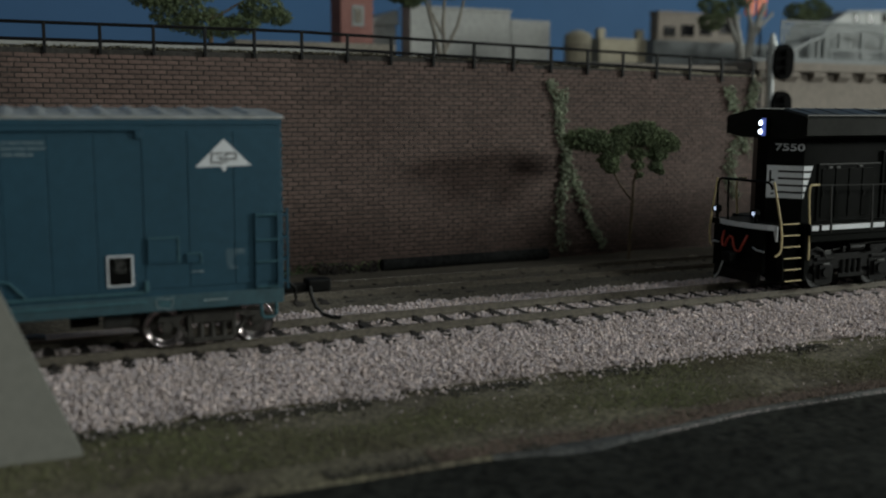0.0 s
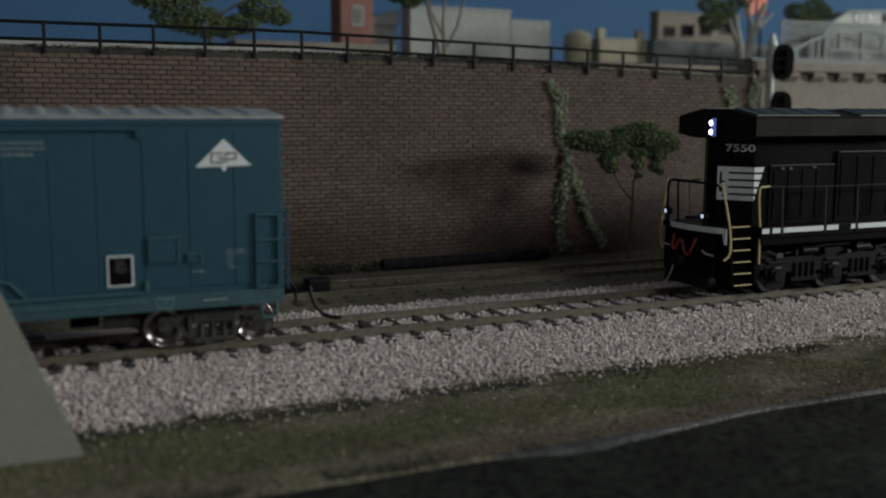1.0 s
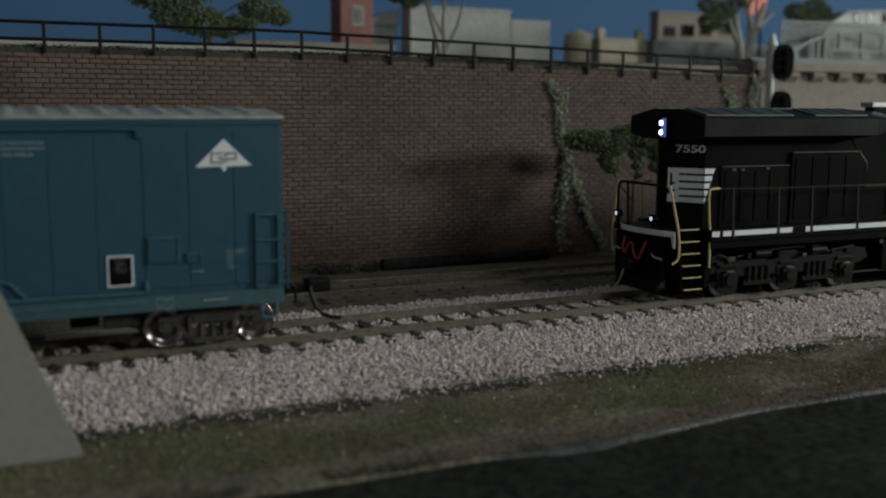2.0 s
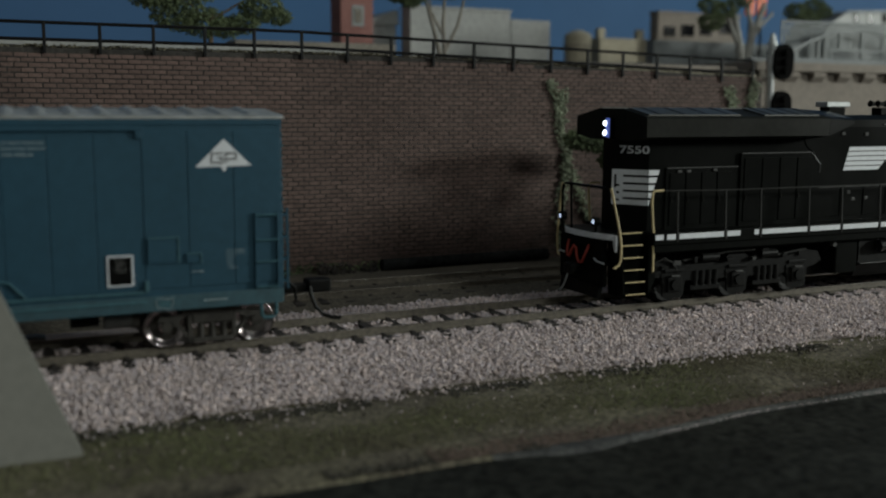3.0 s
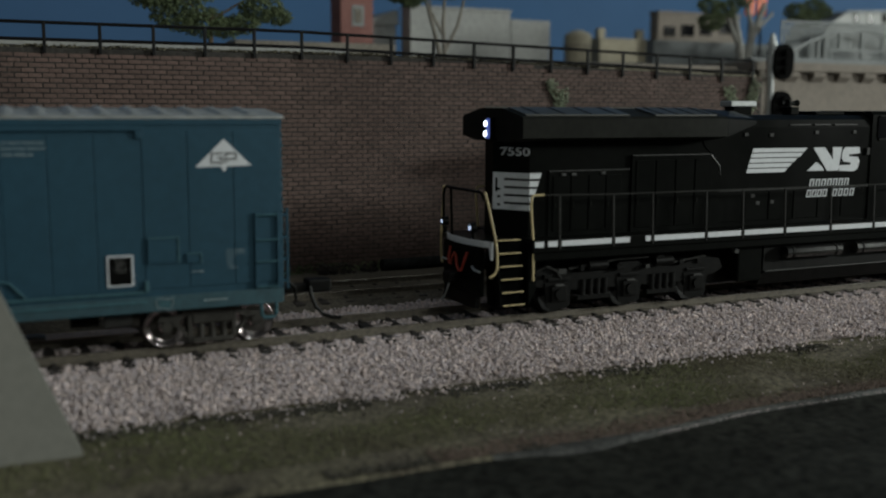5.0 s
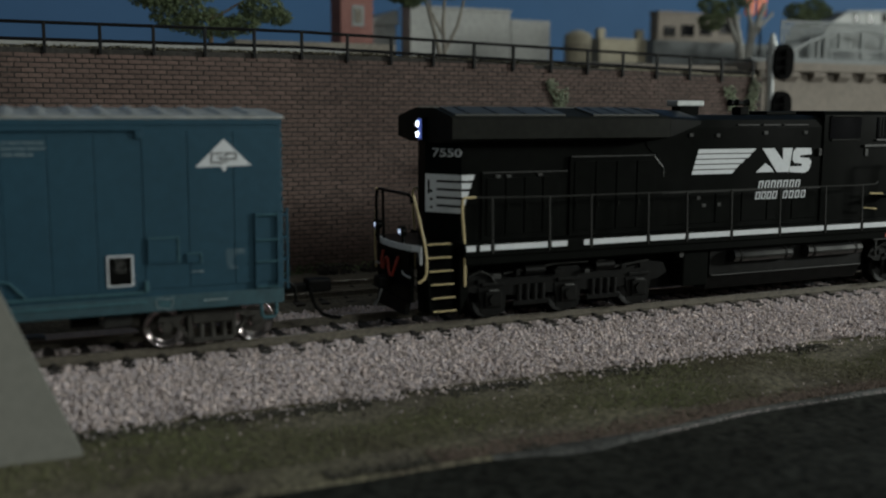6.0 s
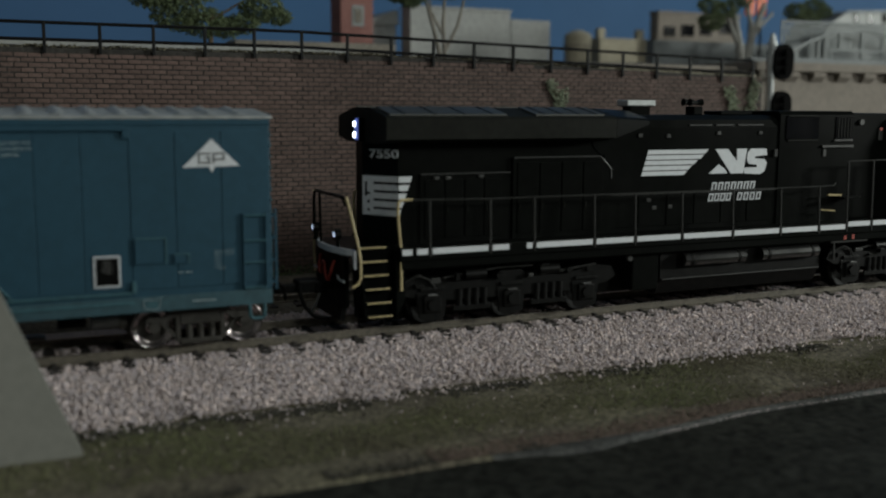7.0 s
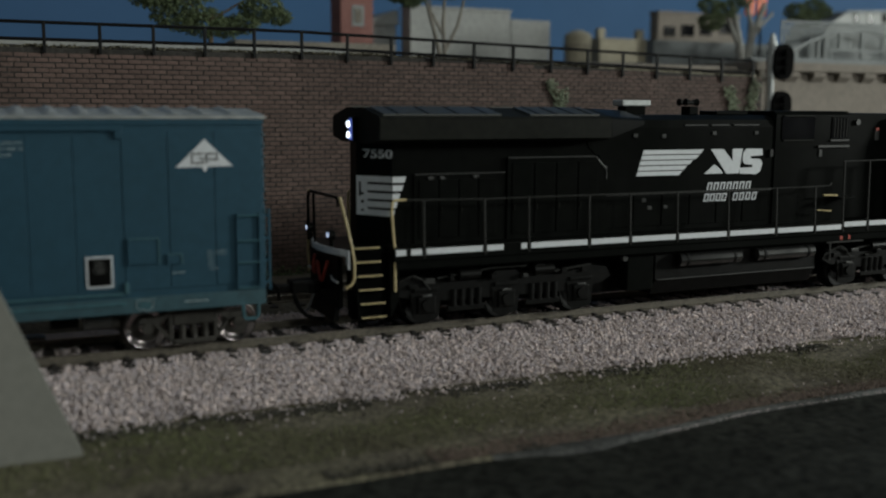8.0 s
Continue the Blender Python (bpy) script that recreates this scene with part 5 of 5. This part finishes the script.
    for i, (a, b) in enumerate(((26.6, 28.4), (26.5, 28.7), (26.6, 28.6), (26.2, 29.0), (26.8, 28.6))):
        part("plate_line", box(a, b, -17.54, -17.51, 21.95 - 0.62 * i, 22.12 - 0.62 * i), M_GREYINK, pl)
    for x0, x1, z0, z1 in ((5.0, 13.4, 47.7, 48.2), (5.0, 13.6, 46.5, 47.0), (5.0, 11.2, 45.2, 45.8), (50.9, 55.8, 23.0, 23.25), (50.9, 55.8, 22.3, 22.55), (51.0, 53.0, 21.5, 21.75), (51.0, 52.8, 20.65, 20.9), (51.0, 52.8, 19.8, 20.05), (51.0, 53.6, 19.0, 19.25), (43.0, 46.0, 18.5, 18.9)):
        row = bmesh.new()
        n = max(4, round((x1 - x0) / 0.52))
        for k in range(n):
            a = x0 + (x1 - x0) * k / n
            box(a, a + (x1 - x0) / n * (0.66 if (k * 7 + n) % 5 else 0.2), -17.34, -17.27, z0, z0 + 0.75 * (z1 - z0), 0, row)
        part("lettering_bar", row, M_FAINT, ob, "worn pale lettering strip")
    row = bmesh.new()
    for k in range(11):
        box(45.6 + 0.5 * k, 45.95 + 0.5 * k, -17.58, -17.52, 11.8, 12.2, 0, row)
    part("lettering_bar", row, M_FAINT, ob, "worn pale lettering strip")
    part("outline_mark", tube([(35.1, -17.56, 12.9), (36.4, -17.56, 13.1), (37.5, -17.56, 12.7), (38.9, -17.56, 13.2), (38.6, -17.56, 12.1), (38.3, -17.56, 10.9), (37.1, -17.56, 10.5), (36.4, -17.56, 10.9), (35.5, -17.56, 10.7), (35.0, -17.56, 11.7), (35.1, -17.56, 12.9)], 0.09, 5), M_FAINT, ob, "thin worn pale outline on the sill")
    part("faded_patch", box(35.6, 38.1, -17.55, -17.49, 11.2, 12.5), M_TEAL2, ob)
    # underframe
    part("centre_sill", box(LEFT + 2, END - 1, -3.0, 3.0, 7.4, 10.3, 0.2), M_LGRIME, ob)
    part("brake_cylinder", cyl((24.5, -9, 7.4), (30.5, -9, 7.4), 2.0, 16), M_TANK, ob, "grey brake cylinder")
    part("brake_cylinder", cyl((30.5, -9, 7.4), (32.0, -9, 7.4), 2.3, 16), M_TRUCK, ob)
    part("air_tank", cyl((17.5, -8, 7.6), (23.5, -8, 7.6), 1.7, 16), M_LGRIME, ob)
    for x in (4, -14, -34, -54):
        part("cross_bearer", box(x - 0.8, x + 0.8, -16.4, 16.4, 8.2, 10.2, 0.2), M_LGRIME, ob)
    for c in (48.3, -94.7):
        for yy in (-11.9, 11.9):
            bm = bmesh.new()
            prism([(c - 12.4, 6.6), (c - 12.0, 7.8), (c - 8.4, 7.8), (c - 5.6, 9.4), (c + 5.6, 9.4), (c + 8.4, 7.8), (c + 12.0, 7.8), (c + 12.4, 6.6), (c + 8.0, 6.3), (c + 5.4, 7.9), (c - 5.4, 7.9), (c - 8.0, 6.3)], yy - 0.7, yy + 0.7, "y", bm)
            prism([(c - 9.0, 6.4), (c - 8.2, 6.4), (c - 4.4, 2.2), (c + 4.4, 2.2), (c + 8.2, 6.4), (c + 9.0, 6.4), (c + 4.8, 1.1), (c - 4.8, 1.1)], yy - 0.6, yy + 0.6, "y", bm)
            for k in (-5.6, 4.6):
                box(c + k, c + k + 1.0, yy - 0.7, yy + 0.7, 2.0, 8.2, 0.1, bm)
            box(c - 4.6, c + 4.6, yy - 0.9, yy + 0.9, 5.6, 9.0, 0.3, bm)
            box(c - 4.6, c + 4.6, yy - 0.9, yy + 0.9, 1.2, 2.4, 0.2, bm)
            t = part("truck_frame", bm, M_TRUCK, ob)
            s = -1 if yy < 0 else 1
            for k in (-2.6, 0, 2.6):
                part("spring", cyl((c + k, yy + s * 0.3, 2.4), (c + k, yy + s * 0.3, 5.6), 0.8, 10), M_TRUCK, t)
            for w in (-10.4, 10.4):
                part("journal_box", cyl((c + w, yy, 5.4), (c + w, yy + s * 1.2, 5.4), 1.25, 12), M_TRUCK, t)
        part("bolster", box(c - 3, c + 3, -11.5, 11.5, 5.0, 8.4, 0.3), M_LGRIME, ob)
        for w in (-10.4, 10.4):
            wheel_pair(ob, c + w, 5.0, M_STEEL)
    # coupler and hose
    for s, e in ((1, END), (-1, LEFT)):
        x = [e, e + s * 11.0, e + s * 10.4, e + s * 16.8]
        part("coupler_box", box(min(e - s * 4, e + s * 4), max(e - s * 4, e + s * 4), -3, 3, 8.0, 11.2, 0.3), M_LGRIME, ob)
        cp = part("coupler", box(min(x[0], x[1]), max(x[0], x[1]), -1.3, 1.3, 9.0, 11.2, 0.3), M_LGRIME, ob)
        part("knuckle", box(min(x[2], x[3]), max(x[2], x[3]), -2.2, 2.2, 8.8, 12.3, 0.6), M_LGRIME, cp)
        part("trip_hose", tube([(e + s * 10.8, -2.4, 10.5), (e + s * 11.2, -2.9, 8.0), (e + s * 12.2, -3.1, 5.4), (e + s * 14.0, -3.2, 3.4), (e + s * 16.2, -3.2, 2.5), (e + s * 18.6, -3.2, 2.1)], 0.55, 8), M_LGRIME, cp)
        part("air_hose", tube([(e + s * 0.5, -5.0, 14.0), (e + s * 4.0, -4.6, 13.2), (e + s * 6.4, -4.2, 11.0), (e + s * 6.8, -4.0, 8.0)], 0.4, 8), M_LGRIME, ob)
    return ob


# ---- build ----
build_ground()
build_front()
build_pier()
build_track("near_track", 0.0, "weathered model railway track with brown rails and black ties", M_RAIL)
build_track("far_track", 52.0, "dirty brown second track beside the brick wall", M_RAIL)
WALL = build_wall()
build_railing()
build_scenery()
LOCO = build_loco()
CAR = build_car()
build_room()
build_stones()
build_turf()
build_bricks(WALL)


# ---- what moves ----
LOCO_ROWS = [(0.0, 222.92), (0.5, 213.09), (1.0, 203.70), (1.5, 194.75), (3.0, 165.80), (3.5, 156.03), (4.0, 146.23), (4.5, 136.93), (6.0, 107.53), (6.5, 97.57), (6.6, 95.8), (6.7, 94.0), (6.8, 92.3), (6.9, 90.95), (7.0, 90.05), (7.1, 89.25), (7.2, 88.62), (7.3, 88.41), (8.0, 88.41)]
CAR_ROWS = [(0.0, 0.0), (6.6, 0.0), (6.7, -0.12), (6.8, -0.6), (6.9, -1.8), (7.0, -2.75), (7.1, -3.3), (7.2, -3.85), (7.3, -4.2), (7.5, -4.30), (8.0, -4.30)]


def motions():
    walk(LOCO, [(t, pose(d * MM, 0, 0)) for t, d in LOCO_ROWS])
    walk(CAR, [(t, pose(d * MM, 0, 0)) for t, d in CAR_ROWS])
    for things, rows in ((LOCO, LOCO_ROWS), (CAR, CAR_ROWS)):
        ts, ds = [r[0] for r in rows], [r[1] for r in rows]
        steps = [0.25 * i for i in range(33)]
        for w in things.children:
            if w.name.startswith("wheel_set"):
                at, r = w.location / MM, w["radius"]
                walk(w, [(t, pose(at.x * MM, at.y * MM, at.z * MM, 0, math.degrees((np.interp(t, ts, ds) - ds[0]) / r), 0)) for t in steps])


motions()
